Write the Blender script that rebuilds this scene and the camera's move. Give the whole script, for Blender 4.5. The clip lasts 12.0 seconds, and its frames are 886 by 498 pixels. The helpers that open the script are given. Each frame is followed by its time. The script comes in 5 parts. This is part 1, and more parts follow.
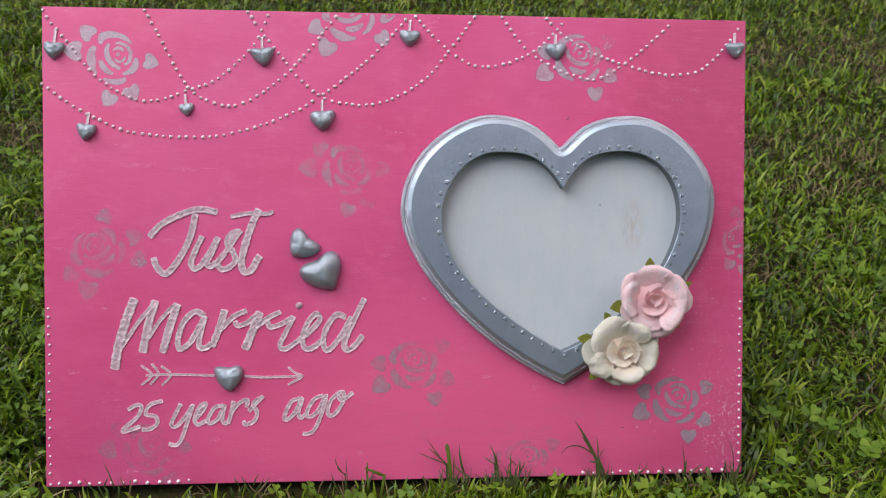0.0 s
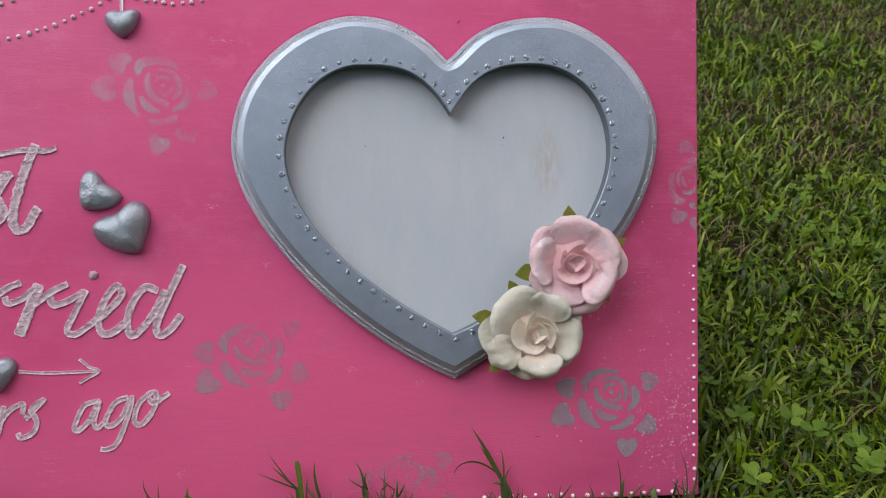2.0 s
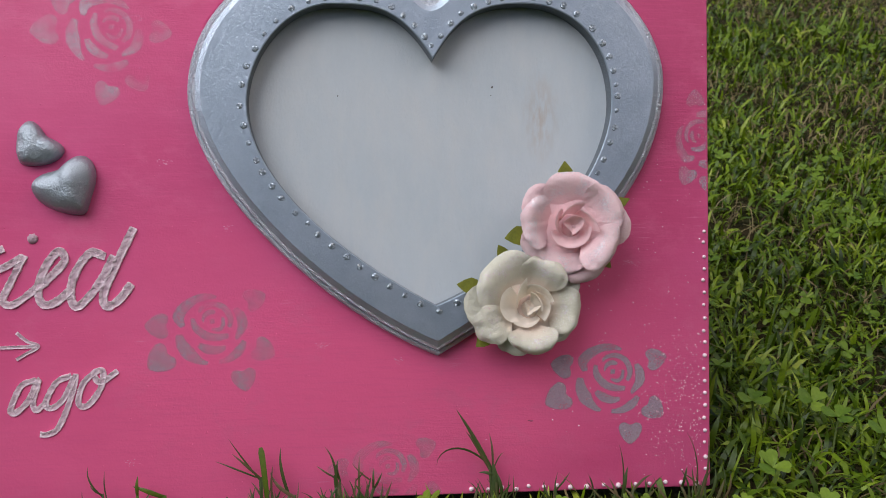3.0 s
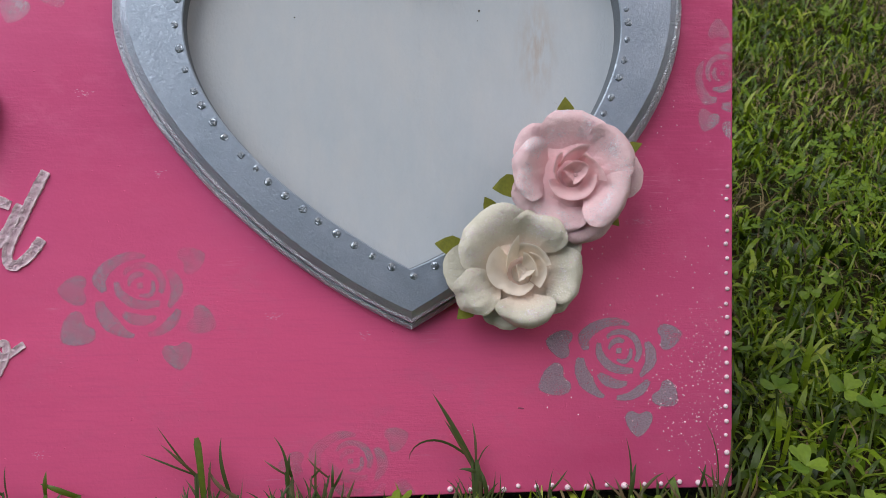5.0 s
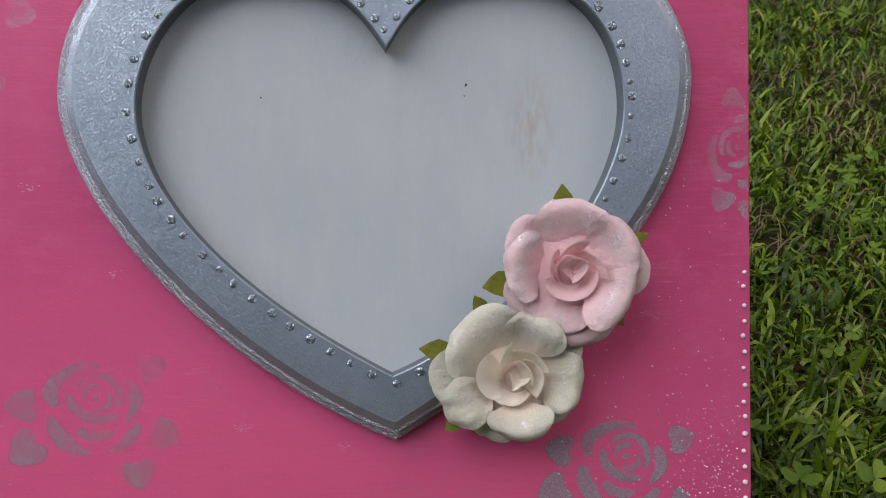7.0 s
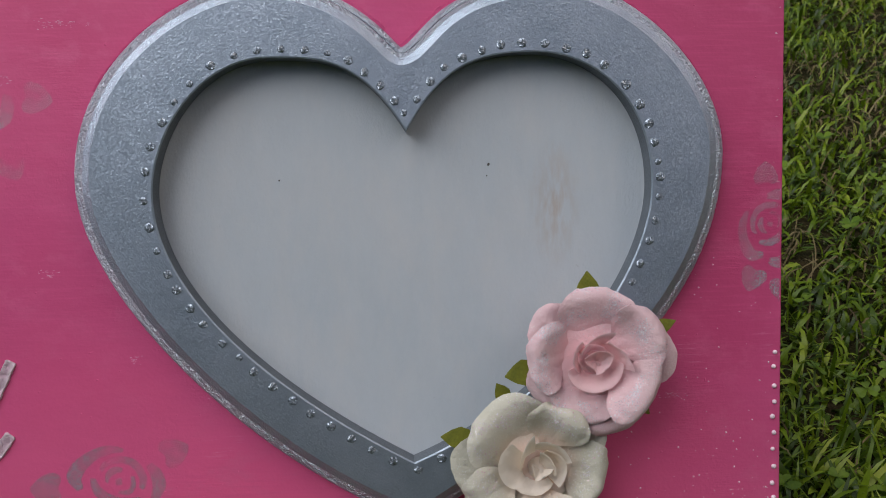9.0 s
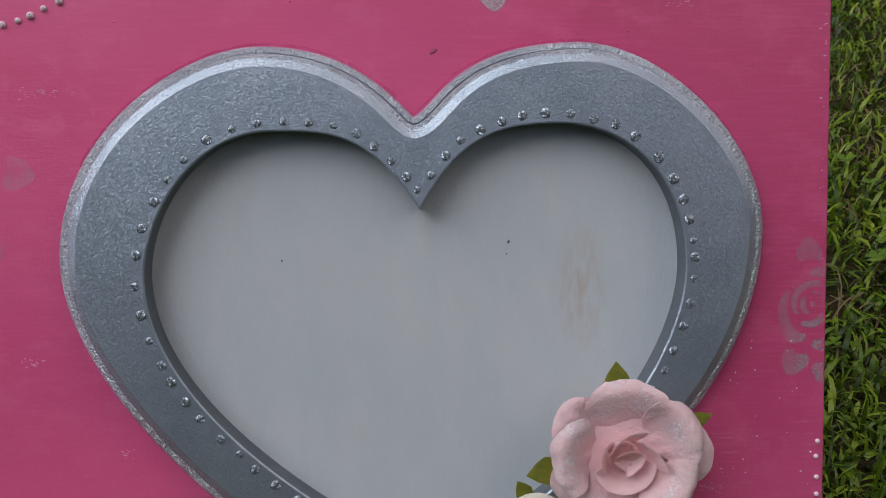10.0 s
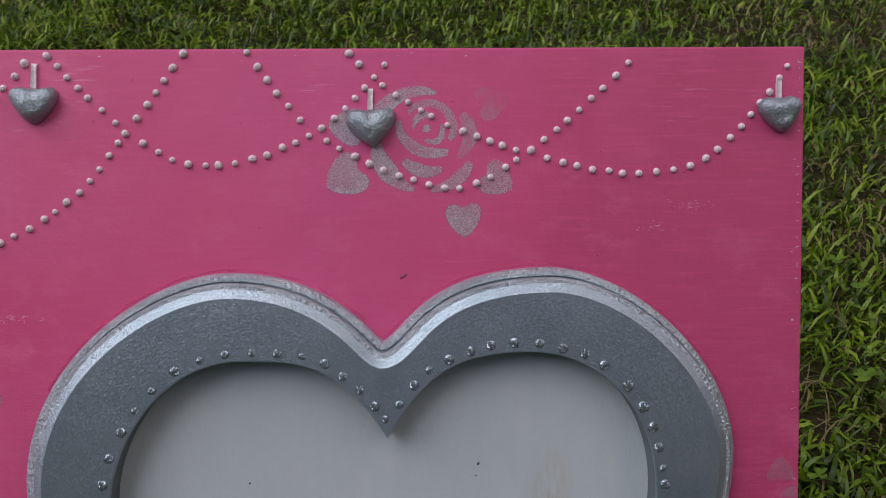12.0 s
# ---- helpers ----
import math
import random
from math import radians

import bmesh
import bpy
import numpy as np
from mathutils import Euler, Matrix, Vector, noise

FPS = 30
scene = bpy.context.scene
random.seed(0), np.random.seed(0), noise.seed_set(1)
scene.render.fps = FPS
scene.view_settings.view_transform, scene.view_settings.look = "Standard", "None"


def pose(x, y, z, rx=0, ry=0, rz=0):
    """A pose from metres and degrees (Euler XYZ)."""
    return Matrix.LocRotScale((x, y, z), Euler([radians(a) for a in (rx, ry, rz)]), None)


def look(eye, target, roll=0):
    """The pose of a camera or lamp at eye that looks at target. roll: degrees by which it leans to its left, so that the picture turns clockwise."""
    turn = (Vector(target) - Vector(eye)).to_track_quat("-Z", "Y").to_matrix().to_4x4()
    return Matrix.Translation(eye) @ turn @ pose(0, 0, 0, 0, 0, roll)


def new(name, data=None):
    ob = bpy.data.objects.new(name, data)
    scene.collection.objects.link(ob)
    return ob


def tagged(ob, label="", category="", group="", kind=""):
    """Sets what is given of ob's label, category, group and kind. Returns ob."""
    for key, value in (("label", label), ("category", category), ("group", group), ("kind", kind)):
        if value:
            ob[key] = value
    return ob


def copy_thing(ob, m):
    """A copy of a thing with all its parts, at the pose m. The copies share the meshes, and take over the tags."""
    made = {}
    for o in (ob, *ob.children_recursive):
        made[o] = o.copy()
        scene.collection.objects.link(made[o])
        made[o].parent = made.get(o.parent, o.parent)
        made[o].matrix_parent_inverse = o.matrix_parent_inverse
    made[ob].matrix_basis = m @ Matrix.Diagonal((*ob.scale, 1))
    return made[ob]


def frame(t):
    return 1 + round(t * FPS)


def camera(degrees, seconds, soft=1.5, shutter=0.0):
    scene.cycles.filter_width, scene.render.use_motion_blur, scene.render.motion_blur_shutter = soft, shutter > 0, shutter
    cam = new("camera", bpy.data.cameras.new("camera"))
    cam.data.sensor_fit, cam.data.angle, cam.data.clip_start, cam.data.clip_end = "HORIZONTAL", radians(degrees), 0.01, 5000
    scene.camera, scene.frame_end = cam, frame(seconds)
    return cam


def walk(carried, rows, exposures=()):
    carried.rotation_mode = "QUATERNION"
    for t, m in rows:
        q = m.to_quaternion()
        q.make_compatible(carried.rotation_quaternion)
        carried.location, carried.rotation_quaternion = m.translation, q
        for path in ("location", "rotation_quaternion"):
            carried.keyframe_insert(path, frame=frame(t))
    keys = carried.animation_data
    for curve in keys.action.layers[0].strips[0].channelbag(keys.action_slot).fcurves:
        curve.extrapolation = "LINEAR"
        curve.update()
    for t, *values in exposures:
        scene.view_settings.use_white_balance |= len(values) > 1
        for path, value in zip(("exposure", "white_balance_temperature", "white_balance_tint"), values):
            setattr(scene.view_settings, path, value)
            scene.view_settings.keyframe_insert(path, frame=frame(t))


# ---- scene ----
# The sign's own frame: x along its width, y into it, z up its face, in metres from the middle of its lower front edge.
LEAN = 26.0
ROOT = pose(0, 0, 0.004, -LEAN, 0, 0)
cam = camera(51.7, 12.0, soft=0.75)
PATH = [
    (0, -0.0246, -0.5882, 0.1646, -4.78, -1.47, 0.08),
    (0.5, 0.0132, -0.5297, 0.1516, -4.63, -1.41, 0.36),
    (1, 0.0404, -0.4903, 0.1433, -4.72, -1.47, 0.38),
    (1.5, 0.0457, -0.4648, 0.1350, -4.96, -1.24, 0.10),
    (2, 0.0595, -0.4425, 0.1313, -4.93, -0.92, -0.49),
    (2.5, 0.0676, -0.4174, 0.1195, -4.88, -0.80, -0.59),
    (3, 0.0707, -0.3976, 0.1103, -5.00, -0.40, -0.52),
    (3.5, 0.0744, -0.3756, 0.1038, -5.22, -0.28, -0.37),
    (5.5, 0.0826, -0.3254, 0.0940, -6.05, -0.27, 0.03),
    (6, 0.0886, -0.3179, 0.1024, -5.96, -0.38, -0.13),
    (6.5, 0.0945, -0.3084, 0.1118, -5.61, -0.83, -0.56),
    (7, 0.0920, -0.3024, 0.1309, -5.16, -1.32, -0.76),
    (7.2, 0.0902, -0.3009, 0.1379, -4.99, -1.68, -0.63),
    (8.8, 0.0978, -0.3003, 0.1693, -3.27, -3.90, -0.94),
    (9, 0.0964, -0.2953, 0.1725, -3.12, -4.16, -0.93),
    (9.5, 0.0962, -0.2842, 0.1848, -2.75, -4.57, -1.05),
    (10, 0.0945, -0.2703, 0.1995, -2.88, -4.88, -1.02),
    (10.5, 0.0918, -0.2604, 0.2110, -2.78, -5.07, -0.90),
    (11, 0.0961, -0.2571, 0.2258, -2.86, -4.57, -0.93),
    (11.5, 0.0920, -0.2608, 0.2442, -2.97, -3.99, -0.84),
    (12, 0.1052, -0.2659, 0.2594, -2.75, -3.74, -0.67),
]
EXPOSURES = [(t, stops, 6650, 12) for t, stops in ((0.0, 0.33), (1.0, 0.20), (2.5, 0.10), (5.5, 0.08), (7.0, -0.04), (9.0, -0.27), (10.0, -0.31), (11.0, -0.35), (12.0, -0.37))]
walk(cam, [(t, ROOT @ pose(x, y, z, 90 + pitch, 0, yaw) @ pose(0, 0, 0, 0, 0, roll)) for t, x, y, z, yaw, pitch, roll in PATH], EXPOSURES)
cam.data.dof.use_dof = True
cam.data.dof.focus_distance = 0.34
cam.data.dof.aperture_fstop = 40.0

# ---- light: a bright overcast sky, strongest from the upper left ----
SUN_TURN, SUN_HIGH = -70.0, 54.0
world = bpy.data.worlds.new("overcast_sky")
scene.world = world
world.use_nodes = True
wn = world.node_tree.nodes
sky = wn.new("ShaderNodeTexSky")
sky.sky_type = "NISHITA"
sky.sun_disc = False
sky.sun_elevation, sky.sun_rotation = radians(SUN_HIGH), radians(SUN_TURN + 180)
sky.air_density, sky.dust_density = 1.0, 3.0
wn["Background"].inputs["Strength"].default_value = 0.095
world.node_tree.links.new(sky.outputs["Color"], wn["Background"].inputs["Color"])
sun = new("sun", bpy.data.lights.new("sun", "SUN"))
sun.data.energy, sun.data.angle, sun.data.color = 2.95, radians(54), (0.965, 0.985, 1.02)
sx, sy, sz = (math.sin(radians(SUN_TURN)) * math.cos(radians(SUN_HIGH)), -math.cos(radians(SUN_TURN)) * math.cos(radians(SUN_HIGH)), math.sin(radians(SUN_HIGH)))
sun.matrix_world = look((sx * 5, sy * 5, sz * 5), (0, 0, 0))

# ---- materials ----


def nodes_of(name):
    m = bpy.data.materials.new(name)
    m.use_nodes = True
    return m, m.node_tree.nodes, m.node_tree.links, m.node_tree.nodes["Principled BSDF"]


def noise_node(n, l, scale, detail=4.0, stretch=(1, 1, 1), rough=0.55):
    tc, mp, no = n.new("ShaderNodeTexCoord"), n.new("ShaderNodeMapping"), n.new("ShaderNodeTexNoise")
    mp.inputs["Scale"].default_value = stretch
    no.inputs["Scale"].default_value, no.inputs["Detail"].default_value, no.inputs["Roughness"].default_value = scale, detail, rough
    l.new(tc.outputs["Object"], mp.inputs["Vector"])
    l.new(mp.outputs["Vector"], no.inputs["Vector"])
    return no.outputs["Fac"]


def ramp(n, l, fac, lo, hi, a=(0, 0, 0), b=(1, 1, 1)):
    r = n.new("ShaderNodeValToRGB")
    r.color_ramp.elements[0].position, r.color_ramp.elements[1].position = lo, hi
    r.color_ramp.elements[0].color, r.color_ramp.elements[1].color = (*a, 1), (*b, 1)
    l.new(fac, r.inputs["Fac"])
    return r.outputs["Color"]


def mixed(n, l, fac, a, b, blend="MIX"):
    m = n.new("ShaderNodeMix")
    m.data_type, m.blend_type = "RGBA", blend
    for sock, v in ((m.inputs[0], fac), (m.inputs[6], a), (m.inputs[7], b)):
        if isinstance(v, (int, float)):
            sock.default_value = v
        elif isinstance(v, tuple):
            sock.default_value = (*v, 1)
        else:
            l.new(v, sock)
    return m.outputs[2]


def math_node(n, l, op, a, b=0.0, clamp=False):
    m = n.new("ShaderNodeMath")
    m.operation, m.use_clamp = op, clamp
    for sock, v in ((m.inputs[0], a), (m.inputs[1], b)):
        if isinstance(v, (int, float)):
            sock.default_value = v
        else:
            l.new(v, sock)
    return m.outputs[0]


def bumped(n, l, bsdf, height, strength, distance, normal=None):
    b = n.new("ShaderNodeBump")
    if normal:
        l.new(normal, b.inputs["Normal"])
    b.inputs["Strength"].default_value, b.inputs["Distance"].default_value = strength, distance
    l.new(height, b.inputs["Height"])
    l.new(b.outputs["Normal"], bsdf.inputs["Normal"])


def surface(name, c1, c2, scale, rough, metal=0.0, bump=(900, 0.4, 0.0004), stretch=(1, 1, 1), fine=(1500, 0.25), rand="", c3=None, spec=0.5, through_light=0.0):
    m, n, l, b = nodes_of(name)
    col = mixed(n, l, ramp(n, l, noise_node(n, l, scale, 5, stretch), 0.3, 0.7), c1, c2)
    if rand:
        src = n.new("ShaderNodeNewGeometry").outputs["Random Per Island"] if rand == "island" else n.new("ShaderNodeObjectInfo").outputs["Random"]
        col = mixed(n, l, ramp(n, l, src, 0.45, 1.0), col, c3)
    grain = ramp(n, l, noise_node(n, l, fine[0], 3), 0.25, 0.75, (1 - fine[1],) * 3, (1, 1, 1))
    col = mixed(n, l, 1.0, col, grain, "MULTIPLY")
    l.new(col, b.inputs["Base Color"])
    b.inputs["Roughness"].default_value, b.inputs["Metallic"].default_value, b.inputs["Specular IOR Level"].default_value = rough, metal, spec
    if bump:
        bumped(n, l, b, noise_node(n, l, bump[0], 4, stretch), bump[1], bump[2])
    if through_light:
        out = n["Material Output"]
        t, mx = n.new("ShaderNodeBsdfTranslucent"), n.new("ShaderNodeMixShader")
        l.new(col, t.inputs["Color"])
        mx.inputs[0].default_value = through_light
        l.new(b.outputs[0], mx.inputs[1])
        l.new(t.outputs[0], mx.inputs[2])
        l.new(mx.outputs[0], out.inputs["Surface"])
    return m


def puff_paint():
    """Raised paint: white where it stands thick at the strokes' edges, thin enough between them for the pink to show."""
    m, n, l, b = nodes_of("white_puff_paint")
    at = n.new("ShaderNodeAttribute")
    at.attribute_type, at.attribute_name = "GEOMETRY", "thick"
    lumps = noise_node(n, l, 430, 5, (1, 1, 1), 0.6)
    f = ramp(n, l, math_node(n, l, "ADD", at.outputs["Fac"], math_node(n, l, "MULTIPLY", math_node(n, l, "SUBTRACT", lumps, 0.5), 2.4)), 0.1, 0.95)
    l.new(mixed(n, l, f, (0.50, 0.335, 0.395), (0.74, 0.60, 0.65)), b.inputs["Base Color"])
    b.inputs["Roughness"].default_value = 0.3
    bumped(n, l, b, math_node(n, l, "ADD", math_node(n, l, "MULTIPLY", lumps, 2.0), math_node(n, l, "MULTIPLY", noise_node(n, l, 1800, 3), 0.5)), 0.8, 0.0011)
    return m


def grass_paint(name, tones, rough, thin):
    """Blades of four tones, from dark to pale, that vary blade by blade and patch by patch."""
    m, n, l, b = nodes_of(name)
    each = n.new("ShaderNodeNewGeometry").outputs["Random Per Island"]
    patch = ramp(n, l, noise_node(n, l, 11, 4), 0.3, 0.7)
    f = math_node(n, l, "ADD", math_node(n, l, "MULTIPLY", each, 0.68), math_node(n, l, "MULTIPLY", patch, 0.32))
    r = n.new("ShaderNodeValToRGB")
    r.color_ramp.elements[0].position, r.color_ramp.elements[0].color = 0.15, (*tones[0], 1)
    r.color_ramp.elements[1].position, r.color_ramp.elements[1].color = 0.95, (*tones[3], 1)
    for at, tone in ((0.42, tones[1]), (0.74, tones[2])):
        r.color_ramp.elements.new(at).color = (*tone, 1)
    l.new(f, r.inputs["Fac"])
    col = mixed(n, l, 1.0, r.outputs["Color"], ramp(n, l, noise_node(n, l, 600, 3), 0.25, 0.75, (0.75,) * 3, (1, 1, 1)), "MULTIPLY")
    l.new(col, b.inputs["Base Color"])
    b.inputs["Roughness"].default_value, b.inputs["Specular IOR Level"].default_value = rough, 0.28
    t, mx = n.new("ShaderNodeBsdfTranslucent"), n.new("ShaderNodeMixShader")
    l.new(col, t.inputs["Color"])
    mx.inputs[0].default_value = thin
    l.new(b.outputs[0], mx.inputs[1])
    l.new(t.outputs[0], mx.inputs[2])
    l.new(mx.outputs[0], n["Material Output"].inputs["Surface"])
    return m


def pink_paint():
    m, n, l, b = nodes_of("pink_paint")
    streak = noise_node(n, l, 1.0, 6, (55, 60, 950))
    hair = noise_node(n, l, 1.0, 4, (240, 100, 1500), 0.6)
    worked = ramp(n, l, noise_node(n, l, 17, 3), 0.50, 0.66)
    cloud = noise_node(n, l, 13, 5, (0.7, 1, 1.2))
    col = mixed(n, l, ramp(n, l, cloud, 0.34, 0.68), PINK, PINK_DEEP)
    col = mixed(n, l, math_node(n, l, "MULTIPLY", ramp(n, l, noise_node(n, l, 7, 3), 0.42, 0.66), 0.5), col, PINK_DUSTY)
    # Deeper pink in an uneven ellipse at the board's upper right.
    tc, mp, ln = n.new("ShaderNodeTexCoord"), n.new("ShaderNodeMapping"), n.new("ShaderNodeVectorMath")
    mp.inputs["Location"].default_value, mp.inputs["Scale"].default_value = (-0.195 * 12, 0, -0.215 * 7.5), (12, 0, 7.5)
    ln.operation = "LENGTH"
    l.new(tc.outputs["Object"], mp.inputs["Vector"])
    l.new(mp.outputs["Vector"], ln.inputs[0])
    right_mask = math_node(n, l, "ADD", ln.outputs["Value"], math_node(n, l, "MULTIPLY", noise_node(n, l, 20, 4, (1.6, 1, 0.7)), 1.1))
    col = mixed(n, l, ramp(n, l, math_node(n, l, "MULTIPLY", right_mask, 0.5), 0.56, 0.70, (0.8,) * 3, (0,) * 3), col, PINK_RIGHT)
    # Brighter pink in a wide, uneven ellipse low on the board.
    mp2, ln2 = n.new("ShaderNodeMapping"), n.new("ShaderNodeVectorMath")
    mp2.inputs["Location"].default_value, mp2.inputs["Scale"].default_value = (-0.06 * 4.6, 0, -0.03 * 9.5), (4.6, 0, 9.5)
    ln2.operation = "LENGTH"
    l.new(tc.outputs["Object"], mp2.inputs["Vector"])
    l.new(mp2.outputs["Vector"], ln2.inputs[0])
    low_mask = math_node(n, l, "ADD", ln2.outputs["Value"], math_node(n, l, "MULTIPLY", noise_node(n, l, 16, 5, (0.6, 1, 1.5)), 1.0))
    col = mixed(n, l, ramp(n, l, math_node(n, l, "MULTIPLY", low_mask, 0.5), 0.42, 0.78, (0.85,) * 3, (0,) * 3), col, PINK_LOW)
    dab = math_node(n, l, "MULTIPLY", ramp(n, l, noise_node(n, l, 1.0, 7, (52, 50, 85), 0.7), 0.50, 0.62), ramp(n, l, noise_node(n, l, 16, 2), 0.36, 0.60))
    col = mixed(n, l, math_node(n, l, "MULTIPLY", dab, 0.42), col, (0.66, 0.135, 0.27))
    col = mixed(n, l, ramp(n, l, streak, 0.5, 1.0), col, PINK_PALE)
    dry = math_node(n, l, "MULTIPLY", ramp(n, l, noise_node(n, l, 1.0, 8, (70, 60, 1000), 0.75), 0.54, 0.66), ramp(n, l, noise_node(n, l, 30, 3), 0.60, 0.72))
    col = mixed(n, l, math_node(n, l, "MULTIPLY", dry, 0.7), col, (0.76, 0.30, 0.44))
    l.new(col, b.inputs["Base Color"])
    l.new(ramp(n, l, noise_node(n, l, 26, 4), 0.3, 0.7, (0.42,) * 3, (0.60,) * 3), b.inputs["Roughness"])
    b.inputs["Specular IOR Level"].default_value = 0.3
    lines = math_node(n, l, "MULTIPLY", math_node(n, l, "ADD", hair, math_node(n, l, "MULTIPLY", streak, 0.5)), math_node(n, l, "ADD", math_node(n, l, "MULTIPLY", worked, 0.32), 0.05))
    dabs = math_node(n, l, "ADD", math_node(n, l, "MULTIPLY", noise_node(n, l, 900, 5), 0.25), math_node(n, l, "MULTIPLY", ramp(n, l, noise_node(n, l, 420, 2), 0.72, 0.8), 1.0))
    bumped(n, l, b, math_node(n, l, "ADD", math_node(n, l, "ADD", lines, dabs), math_node(n, l, "MULTIPLY", noise_node(n, l, 60, 3, (0.7, 1, 1.3)), 0.9)), 0.42, 0.0008)
    return m


def silver_paint(name, c1, c2, rough, metal, bump, depth, brush=None, grain=2000, sparkle=0.4, flake=0.3):
    """Metallic paint; brush gives the strokes' density along and across the moulding, flake how far its metal flakes tilt."""
    m, n, l, b = nodes_of(name)
    col = mixed(n, l, ramp(n, l, noise_node(n, l, 60, 5), 0.3, 0.7), c1, c2)
    speck = ramp(n, l, noise_node(n, l, 2600, 2), 0.60, 0.72)
    col = mixed(n, l, math_node(n, l, "MULTIPLY", speck, sparkle), col, (0.85, 0.88, 0.92))
    col = mixed(n, l, math_node(n, l, "MULTIPLY", ramp(n, l, noise_node(n, l, 1400, 4, (1, 1, 1), 0.65), 0.34, 0.48, (1, 1, 1), (0, 0, 0)), 0.5 * sparkle), col, (0.08, 0.09, 0.10))
    l.new(col, b.inputs["Base Color"])
    b.inputs["Roughness"].default_value, b.inputs["Metallic"].default_value = rough, metal
    h = noise_node(n, l, grain, 5, (1, 1, 1), 0.6)
    if brush:
        uv, mp, no = n.new("ShaderNodeUVMap"), n.new("ShaderNodeMapping"), n.new("ShaderNodeTexNoise")
        mp.inputs["Scale"].default_value = (brush[0], brush[1], 1)
        no.inputs["Scale"].default_value, no.inputs["Detail"].default_value = 1.0, 5
        l.new(uv.outputs["UV"], mp.inputs["Vector"])
        l.new(mp.outputs["Vector"], no.inputs["Vector"])
        h = math_node(n, l, "ADD", math_node(n, l, "MULTIPLY", h, 0.75), math_node(n, l, "MULTIPLY", no.outputs["Fac"], 0.75))
    tc, vo, geo = n.new("ShaderNodeTexCoord"), n.new("ShaderNodeTexVoronoi"), n.new("ShaderNodeNewGeometry")
    vo.inputs["Scale"].default_value = 2800
    l.new(tc.outputs["Object"], vo.inputs["Vector"])
    off, big, add, nrm = [n.new("ShaderNodeVectorMath") for _ in range(4)]
    off.operation, big.operation, add.operation, nrm.operation = "SUBTRACT", "SCALE", "ADD", "NORMALIZE"
    off.inputs[1].default_value, big.inputs["Scale"].default_value = (0.5, 0.5, 0.5), flake
    l.new(vo.outputs["Color"], off.inputs[0])
    l.new(off.outputs[0], big.inputs[0])
    l.new(big.outputs[0], add.inputs[0])
    l.new(geo.outputs["Normal"], add.inputs[1])
    l.new(add.outputs[0], nrm.inputs[0])
    bumped(n, l, b, h, bump, depth, nrm.outputs[0])
    return m


def flake_glue():
    """Clear glue full of glitter flakes, each tilted its own way."""
    m, n, l, b = nodes_of("silver_glitter_glue")
    tc, vo, geo = n.new("ShaderNodeTexCoord"), n.new("ShaderNodeTexVoronoi"), n.new("ShaderNodeNewGeometry")
    vo.inputs["Scale"].default_value = 2100
    l.new(tc.outputs["Object"], vo.inputs["Vector"])
    off, big, add, nrm = [n.new("ShaderNodeVectorMath") for _ in range(4)]
    off.operation, big.operation, add.operation, nrm.operation = "SUBTRACT", "SCALE", "ADD", "NORMALIZE"
    off.inputs[1].default_value = (0.5, 0.5, 0.5)
    big.inputs["Scale"].default_value = 1.1
    l.new(vo.outputs["Color"], off.inputs[0])
    l.new(off.outputs[0], big.inputs[0])
    l.new(big.outputs[0], add.inputs[0])
    l.new(geo.outputs["Normal"], add.inputs[1])
    l.new(add.outputs[0], nrm.inputs[0])
    l.new(nrm.outputs[0], b.inputs["Normal"])
    l.new(ramp(n, l, vo.outputs["Distance"], 0.2, 0.85, (0.38, 0.43, 0.48), (0.13, 0.16, 0.19)), b.inputs["Base Color"])
    b.inputs["Roughness"].default_value, b.inputs["Metallic"].default_value = 0.30, 0.7
    b.inputs["Coat Weight"].default_value = 0.1
    return m


def panel_paint():
    m, n, l, b = nodes_of("white_panel_paint")
    col = mixed(n, l, ramp(n, l, noise_node(n, l, 1.0, 6, (22, 50, 12), 0.65), 0.32, 0.70), (0.436, 0.486, 0.524), (0.486, 0.522, 0.548))
    col = mixed(n, l, 1.0, col, ramp(n, l, noise_node(n, l, 1.0, 5, (150, 50, 60), 0.75), 0.3, 0.7, (0.97,) * 3, (1.02,) * 3), "MULTIPLY")
    col = mixed(n, l, math_node(n, l, "MULTIPLY", ramp(n, l, noise_node(n, l, 1.0, 6, (60, 50, 22), 0.7), 0.45, 0.72), 0.4), col, (0.55, 0.54, 0.53))
    tc = n.new("ShaderNodeTexCoord")
    mp = n.new("ShaderNodeMapping")
    mp.vector_type = "POINT"
    mp.inputs["Location"].default_value = (-0.149 * 110, 0, -0.165 * 45)
    mp.inputs["Scale"].default_value = (110, 0, 45)
    ln = n.new("ShaderNodeVectorMath")
    ln.operation = "LENGTH"
    l.new(tc.outputs["Object"], mp.inputs["Vector"])
    l.new(mp.outputs["Vector"], ln.inputs[0])
    smear = math_node(n, l, "MULTIPLY", ramp(n, l, ln.outputs["Value"], 0.15, 1.0, (1, 1, 1), (0, 0, 0)), ramp(n, l, noise_node(n, l, 1.0, 5, (500, 100, 120)), 0.38, 0.62))
    col = mixed(n, l, math_node(n, l, "MULTIPLY", smear, 0.5), col, (0.40, 0.29, 0.21))
    col = mixed(n, l, math_node(n, l, "MULTIPLY", ramp(n, l, noise_node(n, l, 260, 2), 0.76, 0.79), 0.5), col, (0.22, 0.2, 0.18))
    l.new(col, b.inputs["Base Color"])
    b.inputs["Roughness"].default_value = 0.45
    bumped(n, l, b, noise_node(n, l, 1.0, 5, (700, 400, 420), 0.65), 0.5, 0.0005)
    return m


